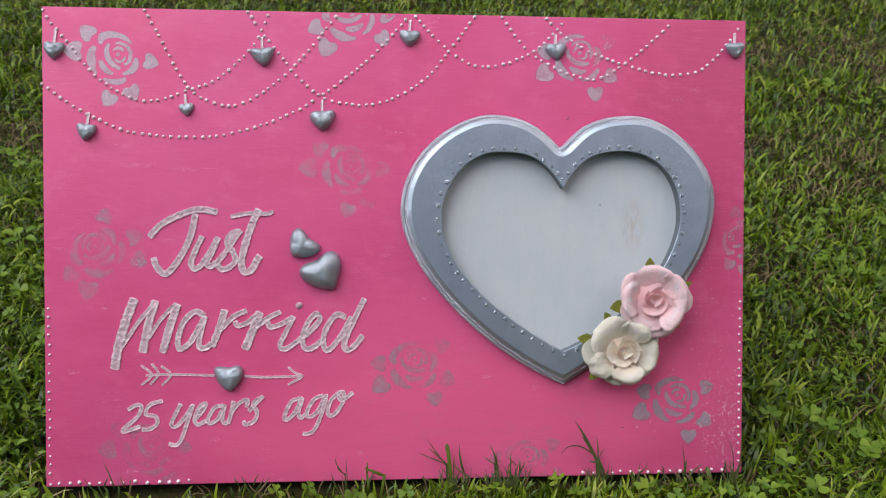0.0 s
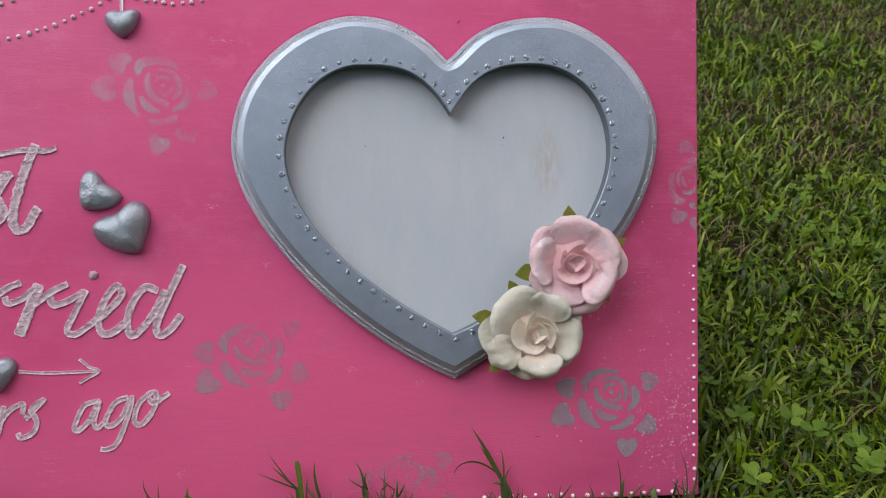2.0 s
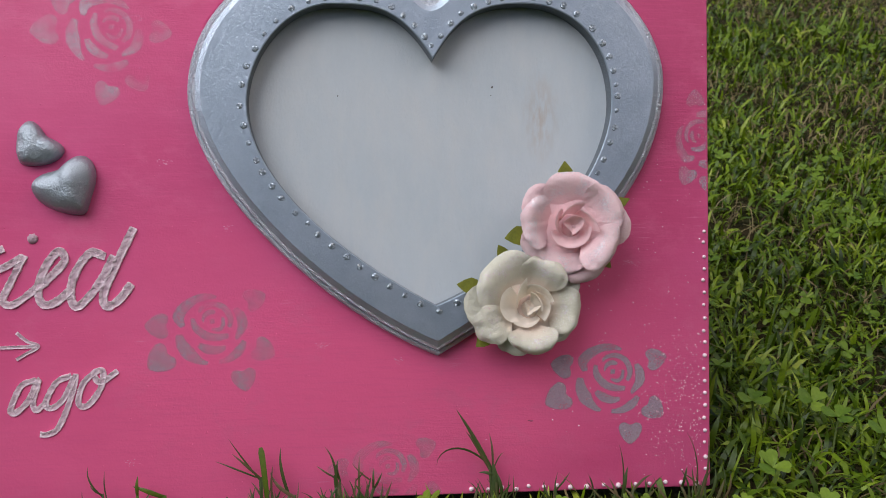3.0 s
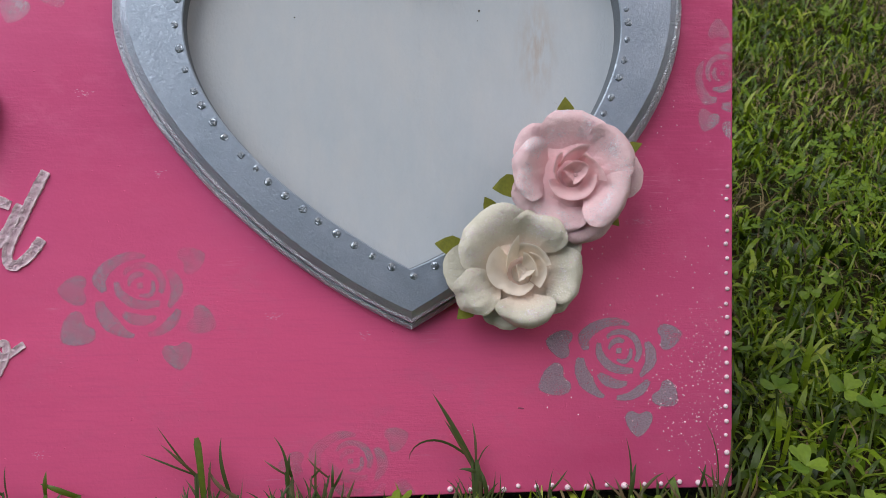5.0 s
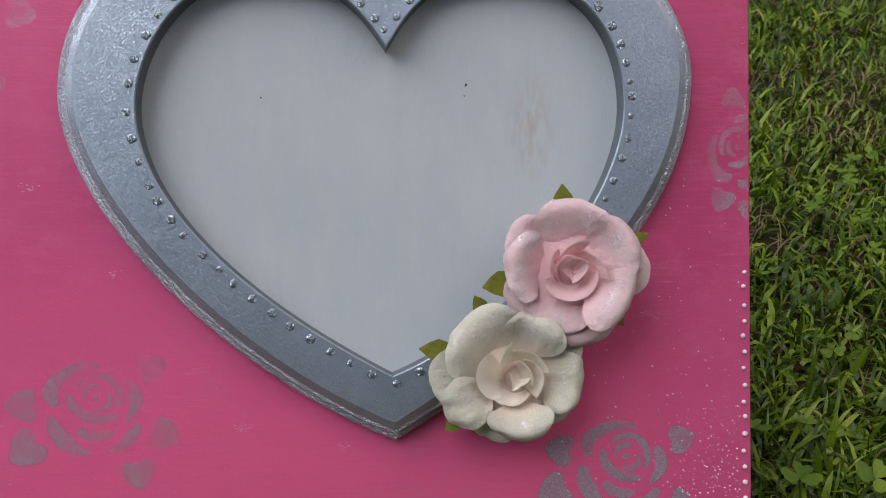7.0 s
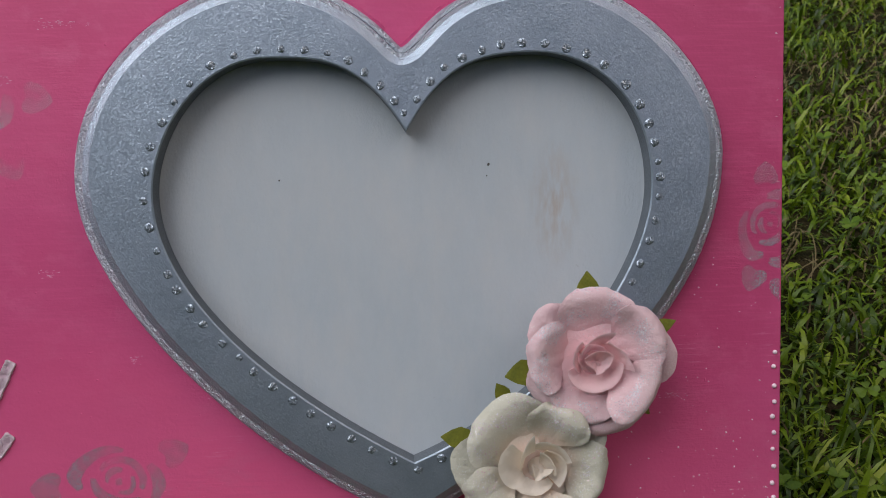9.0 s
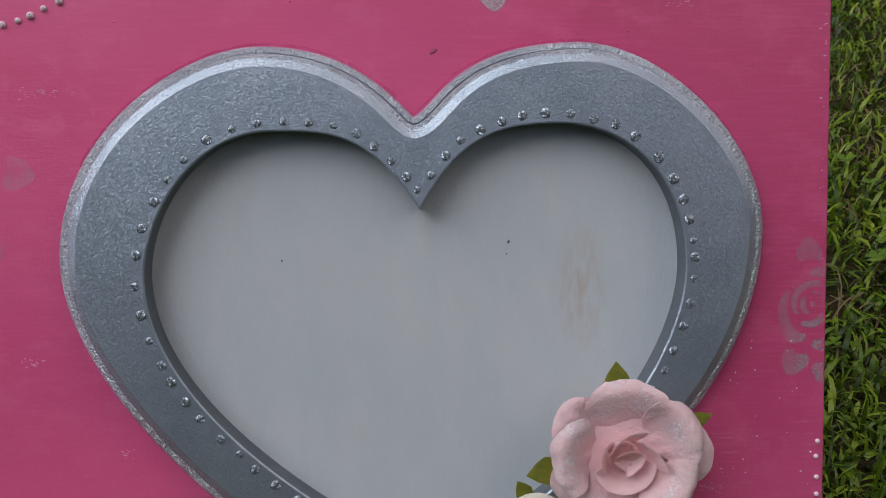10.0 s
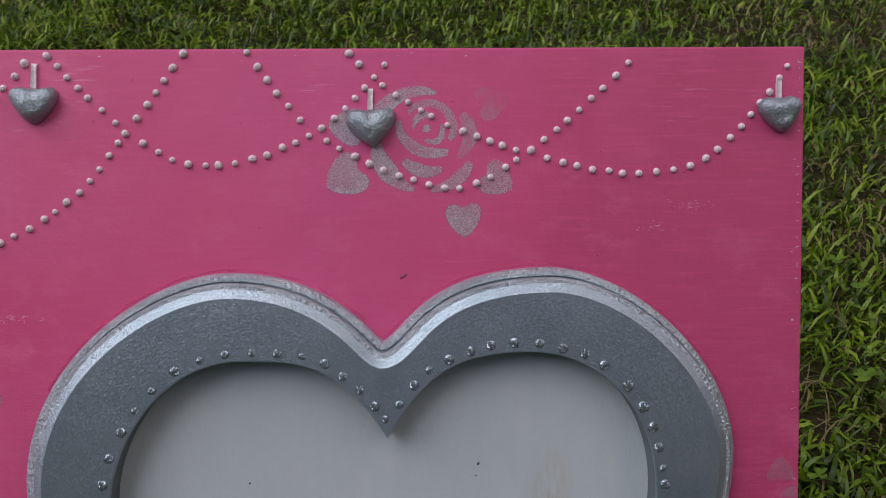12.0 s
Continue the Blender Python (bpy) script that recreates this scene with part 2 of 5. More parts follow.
def stencil_paint():
    m, n, l, b = nodes_of("stencil_silver_paint")
    # Sheen put into the base colour: tone 1 is the paler, brighter silver.
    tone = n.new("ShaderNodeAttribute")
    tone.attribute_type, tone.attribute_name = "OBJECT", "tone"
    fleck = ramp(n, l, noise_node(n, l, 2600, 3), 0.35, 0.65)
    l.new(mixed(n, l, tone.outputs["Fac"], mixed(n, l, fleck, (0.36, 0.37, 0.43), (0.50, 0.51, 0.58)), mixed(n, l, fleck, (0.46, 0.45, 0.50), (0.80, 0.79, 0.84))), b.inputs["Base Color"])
    b.inputs["Roughness"].default_value, b.inputs["Metallic"].default_value = 0.36, 0.35
    at, soft = n.new("ShaderNodeAttribute"), n.new("ShaderNodeAttribute")
    at.attribute_type, at.attribute_name = "OBJECT", "cover"
    soft.attribute_type, soft.attribute_name = "GEOMETRY", "soft"
    grain = ramp(n, l, noise_node(n, l, 2100, 3, (0.8, 1, 1.2)), 0.36, 0.62)
    patch = math_node(n, l, "MULTIPLY", math_node(n, l, "SUBTRACT", noise_node(n, l, 75, 3), 0.5), 2.0)
    ragged = math_node(n, l, "SUBTRACT", math_node(n, l, "MULTIPLY", soft.outputs["Fac"], 2.2), math_node(n, l, "MULTIPLY", noise_node(n, l, 900, 4), 1.6), True)
    thick = math_node(n, l, "MULTIPLY", math_node(n, l, "ADD", at.outputs["Fac"], patch, True), ragged)
    a = math_node(n, l, "MULTIPLY", thick, math_node(n, l, "SUBTRACT", 1.0, math_node(n, l, "MULTIPLY", grain, 0.45)), True)
    l.new(math_node(n, l, "MULTIPLY", a, 0.78), b.inputs["Alpha"])
    bumped(n, l, b, noise_node(n, l, 2600, 3), 0.3, 0.0004)
    return m


def petal_paper(name, c1, c2, glitter, dye, thin=0.12):
    m, n, l, b = nodes_of(name)
    col = mixed(n, l, ramp(n, l, noise_node(n, l, 160, 4), 0.3, 0.7), c1, c2)
    vo = n.new("ShaderNodeTexVoronoi")
    vo.inputs["Scale"].default_value = 1300
    tc = n.new("ShaderNodeTexCoord")
    flat, far = n.new("ShaderNodeMapping"), n.new("ShaderNodeVectorMath")
    flat.inputs["Scale"].default_value = (1, 1, 0)
    far.operation = "LENGTH"
    l.new(tc.outputs["Object"], flat.inputs["Vector"])
    l.new(flat.outputs["Vector"], far.inputs[0])
    col = mixed(n, l, ramp(n, l, math_node(n, l, "MULTIPLY", far.outputs["Value"], 40.0), 0.26, 0.58, (1, 1, 1), (0, 0, 0)), col, dye)
    col = mixed(n, l, math_node(n, l, "MULTIPLY", ramp(n, l, noise_node(n, l, 420, 5), 0.45, 0.75), 0.25 - 0.4 * glitter if glitter < 0.45 else 0.12), col, (0.62, 0.55, 0.47))
    l.new(tc.outputs["Object"], vo.inputs["Vector"])
    fleck = math_node(n, l, "LESS_THAN", vo.outputs["Distance"], 0.26)
    where = ramp(n, l, noise_node(n, l, 110, 3), 0.42, 0.62)
    f = math_node(n, l, "MULTIPLY", math_node(n, l, "MULTIPLY", fleck, where), glitter)
    hsv = mixed(n, l, 0.8, vo.outputs["Color"], (0.95, 0.95, 0.95))
    l.new(mixed(n, l, f, col, hsv), b.inputs["Base Color"])
    b.inputs["Specular IOR Level"].default_value = 0.5
    l.new(ramp(n, l, f, 0.0, 1.0, (0.75,) * 3, (0.22,) * 3), b.inputs["Roughness"])
    bumped(n, l, b, math_node(n, l, "ADD", noise_node(n, l, 520, 6, (1, 1, 1), 0.65), f), 0.8, 0.0007)
    t, mx = n.new("ShaderNodeBsdfTranslucent"), n.new("ShaderNodeMixShader")
    l.new(col, t.inputs["Color"])
    mx.inputs[0].default_value = thin
    l.new(b.outputs[0], mx.inputs[1])
    l.new(t.outputs[0], mx.inputs[2])
    l.new(mx.outputs[0], n["Material Output"].inputs["Surface"])
    return m


PINK, PINK_DEEP, PINK_PALE = (0.62, 0.090, 0.225), (0.56, 0.060, 0.175), (0.67, 0.096, 0.245)
PINK_DUSTY, PINK_RIGHT, PINK_LOW = (0.55, 0.085, 0.235), (0.48, 0.055, 0.155), (0.80, 0.120, 0.275)
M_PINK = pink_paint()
M_FRAME = silver_paint("frame_silver_paint", (0.355, 0.42, 0.485), (0.445, 0.51, 0.58), 0.40, 0.86, 0.27, 0.00036, (650, 1700), 2600, 0.18, 0.16)
M_RIM = silver_paint("rough_silver_rim", (0.44, 0.50, 0.56), (0.62, 0.68, 0.74), 0.30, 0.72, 0.9, 0.0018, None, 1000, 0.35, 0.4)
M_BEVEL = silver_paint("smooth_silver_bevel", (0.37, 0.455, 0.53), (0.47, 0.555, 0.63), 0.37, 0.78, 0.6, 0.0006, (600, 1600), 1900, 0.2, 0.25)
# The opening's inner wall: its shade is put into the colour, dark grey for silver.
M_REBATE_SHADE = surface("rebate_shade_grey", (0.12, 0.14, 0.16), (0.16, 0.185, 0.21), 90, 0.5, 0.2, (1800, 0.4, 0.0004))
M_CLAY = silver_paint("clay_silver_paint", (0.27, 0.31, 0.345), (0.37, 0.415, 0.455), 0.44, 0.66, 0.55, 0.0009, None, 1100, 0.3, 0.22)
M_PANEL = panel_paint()
M_STENCIL = stencil_paint()
M_PUFF = puff_paint()
M_DOT = surface("pearl_dot_paint", (0.93, 0.77, 0.82), (0.80, 0.61, 0.67), 600, 0.24, 0.05, (1600, 0.3, 0.0003))
M_GEM = flake_glue()
M_FLECK = surface("pale_glitter", (0.86, 0.62, 0.70), (0.90, 0.74, 0.80), 900, 0.3, 0.1, None)
M_SPARK = surface("petal_glitter", (1.0, 0.98, 0.99), (0.95, 0.93, 0.97), 900, 0.25, 0.15, None, rand="island", c3=(0.86, 0.52, 0.60))
M_PETAL_PINK = petal_paper("blush_paper", (0.80, 0.585, 0.595), (0.77, 0.515, 0.54), 0.44, (0.87, 0.53, 0.56))
M_PETAL_ROSE = petal_paper("deep_blush_paper", (0.95, 0.73, 0.75), (0.94, 0.76, 0.78), 0.44, (0.96, 0.72, 0.735), 0.45)
M_PETAL_WHITE = petal_paper("ivory_paper", (0.66, 0.635, 0.52), (0.59, 0.565, 0.45), 0.5, (0.80, 0.60, 0.50))
M_PETAL_CREAM = petal_paper("cream_paper", (0.93, 0.88, 0.79), (0.92, 0.88, 0.79), 0.44, (0.96, 0.89, 0.80), 0.45)
M_LEAF = surface("olive_paper_leaf", (0.27, 0.27, 0.022), (0.17, 0.185, 0.015), 200, 0.7, 0.0, (900, 0.5, 0.0005))
M_WOOD = surface("raw_pine", (0.50, 0.36, 0.2), (0.40, 0.27, 0.14), 30, 0.7, 0.0, (300, 0.3, 0.0005), stretch=(6, 6, 1))
M_SOIL = surface("lawn_soil", (0.046, 0.033, 0.014), (0.028, 0.030, 0.008), 40, 0.9, 0.0, (350, 0.8, 0.004), fine=(700, 0.5), spec=0.1)
# Dark brown for the added walls that stand out of view.
M_UNSEEN_WALL = surface("unseen_wall_dark", (0.075, 0.060, 0.045), (0.050, 0.042, 0.034), 6, 0.8, 0.0, (60, 0.4, 0.004), stretch=(8, 8, 1), fine=(40, 0.3))
M_GRASS = grass_paint("grass_blade", ((0.018, 0.036, 0.002), (0.080, 0.144, 0.005), (0.200, 0.292, 0.013), (0.38, 0.43, 0.060)), 0.34, 0.26)
M_DRY = grass_paint("dry_grass_blade", ((0.07, 0.050, 0.020), (0.13, 0.096, 0.040), (0.21, 0.162, 0.072), (0.32, 0.265, 0.140)), 0.7, 0.1)
M_CLOVER = surface("clover_leaf", (0.085, 0.165, 0.012), (0.14, 0.235, 0.018), 120, 0.45, 0.0, (700, 0.3, 0.0006), fine=(600, 0.25), rand="object", c3=(0.22, 0.32, 0.03), spec=0.3, through_light=0.3)
M_STEM = surface("clover_stem", (0.10, 0.15, 0.03), (0.14, 0.17, 0.05), 100, 0.6, 0.0, None)
M_BLADE = surface("broad_grass_blade", (0.085, 0.14, 0.012), (0.13, 0.19, 0.02), 60, 0.45, 0.0, None, fine=(900, 0.25), through_light=0.25)
M_TUFT = surface("tuft_blade", (0.030, 0.052, 0.012), (0.075, 0.105, 0.018), 45, 0.5, 0.0, None, rand="island", c3=(0.15, 0.10, 0.05), through_light=0.15)

# ---- mesh helpers ----


def finish(bm, sharp=35.0):
    bmesh.ops.recalc_face_normals(bm, faces=bm.faces)
    for f in bm.faces:
        f.smooth = True
    for e in bm.edges:
        if len(e.link_faces) == 2 and e.calc_face_angle(0) > radians(sharp):
            e.smooth = False


def mesh_from(name, bm, material):
    me = bpy.data.meshes.new(name)
    bm.to_mesh(me)
    bm.free()
    me.materials.append(material)
    return me


def part(name, bm, material, parent, label=""):
    """Links a bmesh, or a mesh, as one mesh object under a thing or under a part."""
    ob = new(name, mesh_from(name, bm, material) if isinstance(bm, bmesh.types.BMesh) else bm)
    ob.parent = parent
    return tagged(ob, label)


def box(bm, x0, x1, y0, y1, z0, z1, bevel=0.0):
    made = bmesh.ops.create_cube(bm, size=1.0, matrix=Matrix.Translation(((x0 + x1) / 2, (y0 + y1) / 2, (z0 + z1) / 2)) @ Matrix.Diagonal((x1 - x0, y1 - y0, z1 - z0, 1)))
    if bevel:
        bmesh.ops.bevel(bm, geom=list({e for v in made["verts"] for e in v.link_edges}), offset=bevel, segments=2, affect="EDGES", profile=0.5)


def spline(points, step):
    """Points at even steps along a smooth curve through the given ones."""
    p = [Vector(q) for q in points]
    p = [2 * p[0] - p[1], *p, 2 * p[-1] - p[-2]]
    fine = []
    for a, b, c, d in zip(p, p[1:], p[2:], p[3:]):
        for k in range(12):
            t = k / 12
            fine.append(0.5 * (2 * b + (c - a) * t + (2 * a - 5 * b + 4 * c - d) * t * t + (3 * b - a - 3 * c + d) * t**3))
    fine.append(p[-2])
    out, left = [fine[0]], step
    for a, b in zip(fine, fine[1:]):
        d = (b - a).length
        while d >= left and d > 0:
            a = a + (b - a) * (left / d)
            out.append(a)
            d, left = (b - a).length, step
        left -= d
    return out


def ridge(bm, points, width, height, rough=0.12, step=0.4, seed=0, lump=0.7):
    """A raised line of thick paint along a curve on the sign's face; millimetres."""
    c = spline(points, step)
    if len(c) < 3:
        c = [c[0], (c[0] + c[-1]) / 2, c[-1]]
    thick = bm.verts.layers.float.get("thick") or bm.verts.layers.float.new("thick")
    n, rows, across = len(c), [], (-1, -0.88, -0.6, -0.3, 0, 0.3, 0.6, 0.88, 1)
    for i, q in enumerate(c):
        d = (c[min(i + 1, n - 1)] - c[max(i - 1, 0)]).normalized()
        side = Vector((-d.y, d.x))
        end = min(i, n - 1 - i) * step
        w = width / 2 * (1 + rough * 1.2 * noise.noise((q.x * 0.5, q.y * 0.5, seed)) + rough * noise.noise((q.x * 1.6, q.y * 1.6, seed))) * math.sqrt(min(1, (end + 0.9 * step) / (0.16 * width)))
        row = []
        for a in across:
            p = q + side * (w * a)
            h = height * (1 - abs(a) ** 9) * (0.42 + 0.85 * a**4) * (1 + lump * (0.6 * noise.noise((p.x * 0.5, p.y * 0.5, seed + 7)) + 0.5 * noise.noise((p.x * 1.5, p.y * 1.5, seed + 9)))) * (0.5 + 0.5 * min(1, end / (0.3 * width) + 0.2))
            v = bm.verts.new((p.x / 1000, (-h if abs(a) < 1 else 0.2) / 1000, p.y / 1000))
            v[thick] = 1.0 if end < 0.5 else abs(a)
            row.append(v)
        rows.append(row)
    for r, s in zip(rows, rows[1:]):
        for k in range(len(across) - 1):
            bm.faces.new((r[k], r[k + 1], s[k + 1], s[k]))
    bm.faces.new(rows[0])
    bm.faces.new(rows[-1][::-1])


def dome(radius, height, segments=10, rings=3, rough=0.0, seed=0, nub=0.0):
    """A drop of paint on the sign's face; metres."""
    bm = bmesh.new()
    top = bm.verts.new((0.25 * abs(nub), -height - nub, 0.3 * abs(nub)))
    last = None
    for k in range(1, rings + 1):
        a = k / rings * math.pi / 2
        ring = []
        for s in range(segments):
            t = s / segments * 2 * math.pi
            g = 1 + rough * noise.noise((3 * math.cos(t), 3 * math.sin(t), k + seed))
            ring.append(bm.verts.new((radius * math.sin(a) * g * math.cos(t), 0.0002 if k == rings else -height * math.cos(a) * g, radius * math.sin(a) * g * math.sin(t))))
        for s in range(segments):
            q = (s + 1) % segments
            bm.faces.new((top, ring[q], ring[s]) if last is None else (last[s], last[q], ring[q], ring[s]))
        last = ring
    finish(bm, 60)
    return bm


# ---- the ground ----


def hashed(i, j, seed):
    v = np.sin(i * 127.1 + j * 311.7 + seed * 74.7) * 43758.5453
    return v - np.floor(v)


def field(x, y, size, seed):
    """Smooth values from 0 to 1 over the plane."""
    x, y = np.asarray(x) / size, np.asarray(y) / size
    i, j = np.floor(x), np.floor(y)
    u, v = x - i, y - j
    u, v = u * u * (3 - 2 * u), v * v * (3 - 2 * v)
    return (hashed(i, j, seed) * (1 - u) + hashed(i + 1, j, seed) * u) * (1 - v) + (hashed(i, j + 1, seed) * (1 - u) + hashed(i + 1, j + 1, seed) * u) * v


def rise(x, y):
    """The height of the ground."""
    x, y = np.asarray(x, float), np.asarray(y, float)
    near = np.clip((np.hypot(x, y) - 0.12) / 0.5, 0, 1)
    return near * (0.020 * (field(x, y, 0.35, 3) - 0.5) + 0.012 * (field(x, y, 0.12, 4) - 0.5)) - 0.004


def bare(x, y):
    """How worn the lawn is, from 0 to 1."""
    x, y = np.asarray(x, float), np.asarray(y, float)
    spot = sum(np.exp(-(((x - bx) / wx) ** 2 + ((y - by) / wy) ** 2)) for bx, by, wx, wy in BARE)
    return np.clip(1.15 * spot + 0.8 * np.clip(field(x, y, 0.22, 8) - 0.62, 0, 1) * 2, 0, 1)


BARE = ((0.78, 1.06, 0.30, 0.16), (0.53, 0.63, 0.13, 0.07), (0.55, 0.50, 0.09, 0.04), (0.35, 0.30, 0.05, 0.03), (0.38, 0.09, 0.05, 0.025), (-0.45, 0.66, 0.12, 0.06))


def ground():
    steps = [-120, -30, -8, -3, -1.5, -1, *np.arange(-0.8, 2.8, 0.05), 3.2, 4, 6, 10, 30, 120]
    xs, ys = np.array([s - 0.4 if abs(s) < 3 else s for s in steps]), np.array([s - 0.3 if abs(s) < 3 else s for s in steps])
    gx, gy = np.meshgrid(xs, ys)
    gz = rise(gx, gy)
    n = len(xs)
    verts = np.stack([gx, gy, gz], -1).reshape(-1, 3).tolist()
    faces = [(j * n + i, j * n + i + 1, (j + 1) * n + i + 1, (j + 1) * n + i) for j in range(n - 1) for i in range(n - 1)]
    me = bpy.data.meshes.new("ground")
    me.from_pydata(verts, [], faces)
    me.polygons.foreach_set("use_smooth", [True] * len(faces))
    me.materials.append(M_SOIL)
    tagged(new("ground", me), "brown lawn soil with short grass growing out of it", "ground", kind="structure")


def unseen_walls():
    # Added out of view, to block low sky and darken the silver's reflections.
    for name, x0, x1, y0, y1 in (("unseen_wall_south", -6.0, 4.6, -4.2, -4.0), ("unseen_wall_east", 4.6, 4.8, -4.2, 1.0)):
        bm = bmesh.new()
        box(bm, x0, x1, y0, y1, -0.1, 2.3, 0.01)
        finish(bm)
        tagged(new(name, mesh_from(name, bm, M_UNSEEN_WALL)), "unseen plain dark wall added to dim sky light and reflections", "wall", kind="structure")


def blades(name, material, x, y, height, width, turn, lean, label, category, seed, lift=0.0):
    """Many grass blades as one mesh: each a tapered, bent strip."""
    rng = np.random.default_rng(seed)
    n = len(x)
    z = rise(x, y) + lift
    dx, dy = np.cos(turn), np.sin(turn)
    px, py = -dy, dx
    bend = rng.uniform(0.2, 1.0, n) * lean
    verts = np.zeros((n, 7, 3))
    for k, (s, w) in enumerate(((0, 0.8), (0.4, 1.0), (0.75, 0.7), (1.0, 0.0))):
        a = lean * (0.55 + 0.1 * s) + 0.7 * bend * s * s
        out, up = height * s * np.sin(a), height * s * np.cos(a)
        cx, cy, cz = x + dx * out, y + dy * out, z + np.maximum(up, 0.001) - (0.004 if k == 0 else 0)
        if k < 3:
            for m, sg in ((0, -1), (1, 1)):
                verts[:, 2 * k + m] = np.stack([cx + sg * px * width * w / 2, cy + sg * py * width * w / 2, cz + sg * 0.15 * width * np.sin(turn * 3)], -1)
        else:
            verts[:, 6] = np.stack([cx, cy, cz], -1)
    base = np.arange(n)[:, None] * 7
    loops = np.concatenate([base + np.array([[0, 1, 3, 2]]), base + np.array([[2, 3, 5, 4]]), base + np.array([[4, 5, 6]])], 1)
    me = bpy.data.meshes.new(name)
    me.vertices.add(n * 7)
    me.vertices.foreach_set("co", verts.ravel())
    me.loops.add(n * 11)
    me.loops.foreach_set("vertex_index", loops.ravel())
    me.polygons.add(n * 3)
    me.polygons.foreach_set("loop_start", (np.arange(n)[:, None] * 11 + np.array([[0, 4, 8]])).ravel())
    me.polygons.foreach_set("use_smooth", np.ones(n * 3, bool))
    me.update(calc_edges=True)
    me.materials.append(material)
    return tagged(new(name, me), label, category, kind="stuff")


def spread(n, seed, y0, y1, power=1.0):
    """Places over the stretch of lawn round and behind the sign."""
    rng = np.random.default_rng(seed)
    y = y0 + (y1 - y0) * rng.random(n) ** power
    x0, x1 = -0.38 - 0.45 * (y + 0.15), 0.50 + 0.68 * (y + 0.15)
    return x0 + (x1 - x0) * rng.random(n), y, rng


def clear(x, y):
    """Where blades may stand: not through the sign."""
    return ~((np.abs(x) < 0.232) & (y > -0.006) & (y < 0.05))


def lawn():
    for name, n, seed, y0, y1, power, scale in (("lawn_grass", 70000, 11, -0.13, 0.75, 1.0, 0.82), ("lawn_grass", 55000, 17, -0.13, 0.75, 1.0, 0.5), ("lawn_grass", 100000, 12, 0.75, 2.4, 1.0, 1.05)):
        x, y, rng = spread(n, seed, y0, y1, power)
        thin = bare(x, y)
        front = np.clip((y + 0.01) / 0.03, 0, 1)
        keep = clear(x, y) & (rng.random(n) > 0.7 * thin) & (rng.random(n) < 0.45 + 0.75 * field(x, y, 0.06, 5)) & (rng.random(n) < 0.5 + 0.5 * np.where(np.abs(x) < 0.24, front, 1))
        x, y = x[keep], y[keep]
        n = len(x)
        h = rng.uniform(0.010, 0.029, n) * (0.6 + 0.8 * field(x, y, 0.09, 6)) * scale
        h = np.where((np.abs(x) < 0.25) & (y < 0.0), h * np.where(x > 0.02, 1.0, 0.75), h)
        w = (0.0014 + 0.0030 * rng.random(n) ** 1.3) * scale
        turn = rng.uniform(0, 2 * np.pi, n)
        lean = np.clip(rng.normal(1.15, 0.45, n), 0.1, 1.7)
        lean = np.where((np.abs(x) < 0.25) & (y < 0.0), np.clip(lean + 0.35, 0.6, 1.6), lean)
        blades(name, M_GRASS, x, y, h, w, turn, lean, "short green lawn grass of mixed fine and broad blades", "grass", seed)
    rng = np.random.default_rng(15)
    n = 190000
    far, way = 0.15 + 5.85 * rng.random(n), rng.uniform(0, 2 * np.pi, n)
    x, y = 0.2 + far * np.cos(way), 0.4 + far * np.sin(way)
    keep = ~((y > -0.13) & (y < 2.4) & (x > -0.38 - 0.45 * (y + 0.15)) & (x < 0.50 + 0.68 * (y + 0.15))) & (rng.random(n) > 0.8 * bare(x, y))
    x, y = x[keep], y[keep]
    n, grow = len(x), 1.1 + 0.4 * np.hypot(x, y)
    blades("lawn_grass", M_GRASS, x, y, rng.uniform(0.012, 0.026, n) * grow, rng.uniform(0.0025, 0.006, n) * grow, rng.uniform(0, 6.28, n), np.clip(rng.normal(0.9, 0.4, n), 0.1, 1.6), "green lawn stretching away on all sides", "grass", 16)
    rng = np.random.default_rng(13)
    x = np.concatenate([rng.uniform(0.0, 0.235, 1300), rng.uniform(-0.235, 0.0, 350)])
    n = len(x)
    y = rng.uniform(-0.045, -0.008, n)
    blades("lawn_grass", M_GRASS, x, y, rng.uniform(0.009, 0.019, n), rng.uniform(0.0009, 0.0022, n), rng.uniform(0, 6.28, n), rng.uniform(0.1, 1.0, n), "low green grass along the foot of the sign", "grass", 14)
    rng = np.random.default_rng(24)
    far, way = 0.15 + 5.85 * rng.random(60000), rng.uniform(0, 2 * np.pi, 60000)
    x, y = 0.2 + far * np.cos(way), 0.4 + far * np.sin(way)
    keep = ~((y > -0.13) & (y < 2.3) & (x > -0.38 - 0.45 * (y + 0.15)) & (x < 0.50 + 0.68 * (y + 0.15)))
    x, y = x[keep], y[keep]
    n, grow = len(x), 1.1 + 0.4 * np.hypot(x, y)
    blades("dry_grass", M_DRY, x, y, rng.uniform(0.010, 0.028, n) * grow, rng.uniform(0.0010, 0.0026, n) * grow, rng.uniform(0, 6.28, n), rng.uniform(0.9, 1.5, n), "dry brown thatch spread through the wide lawn", "dry grass", 25, 0.003)
    x, y, rng = spread(85000, 21, -0.13, 2.3)
    keep = clear(x, y) & (rng.random(len(x)) < 0.15 + 0.5 * bare(x, y))
    x, y = x[keep], y[keep]
    n = len(x)
    blades("dry_grass", M_DRY, x, y, rng.uniform(0.007, 0.026, n) * (1 + 0.3 * y), rng.uniform(0.0005, 0.0013, n) * (1 + 0.4 * y), rng.uniform(0, 6.28, n), rng.uniform(1.1, 1.6, n), "dry brown thatch lying between the green blades", "dry grass", 22, 0.002)


# ---- clover ----


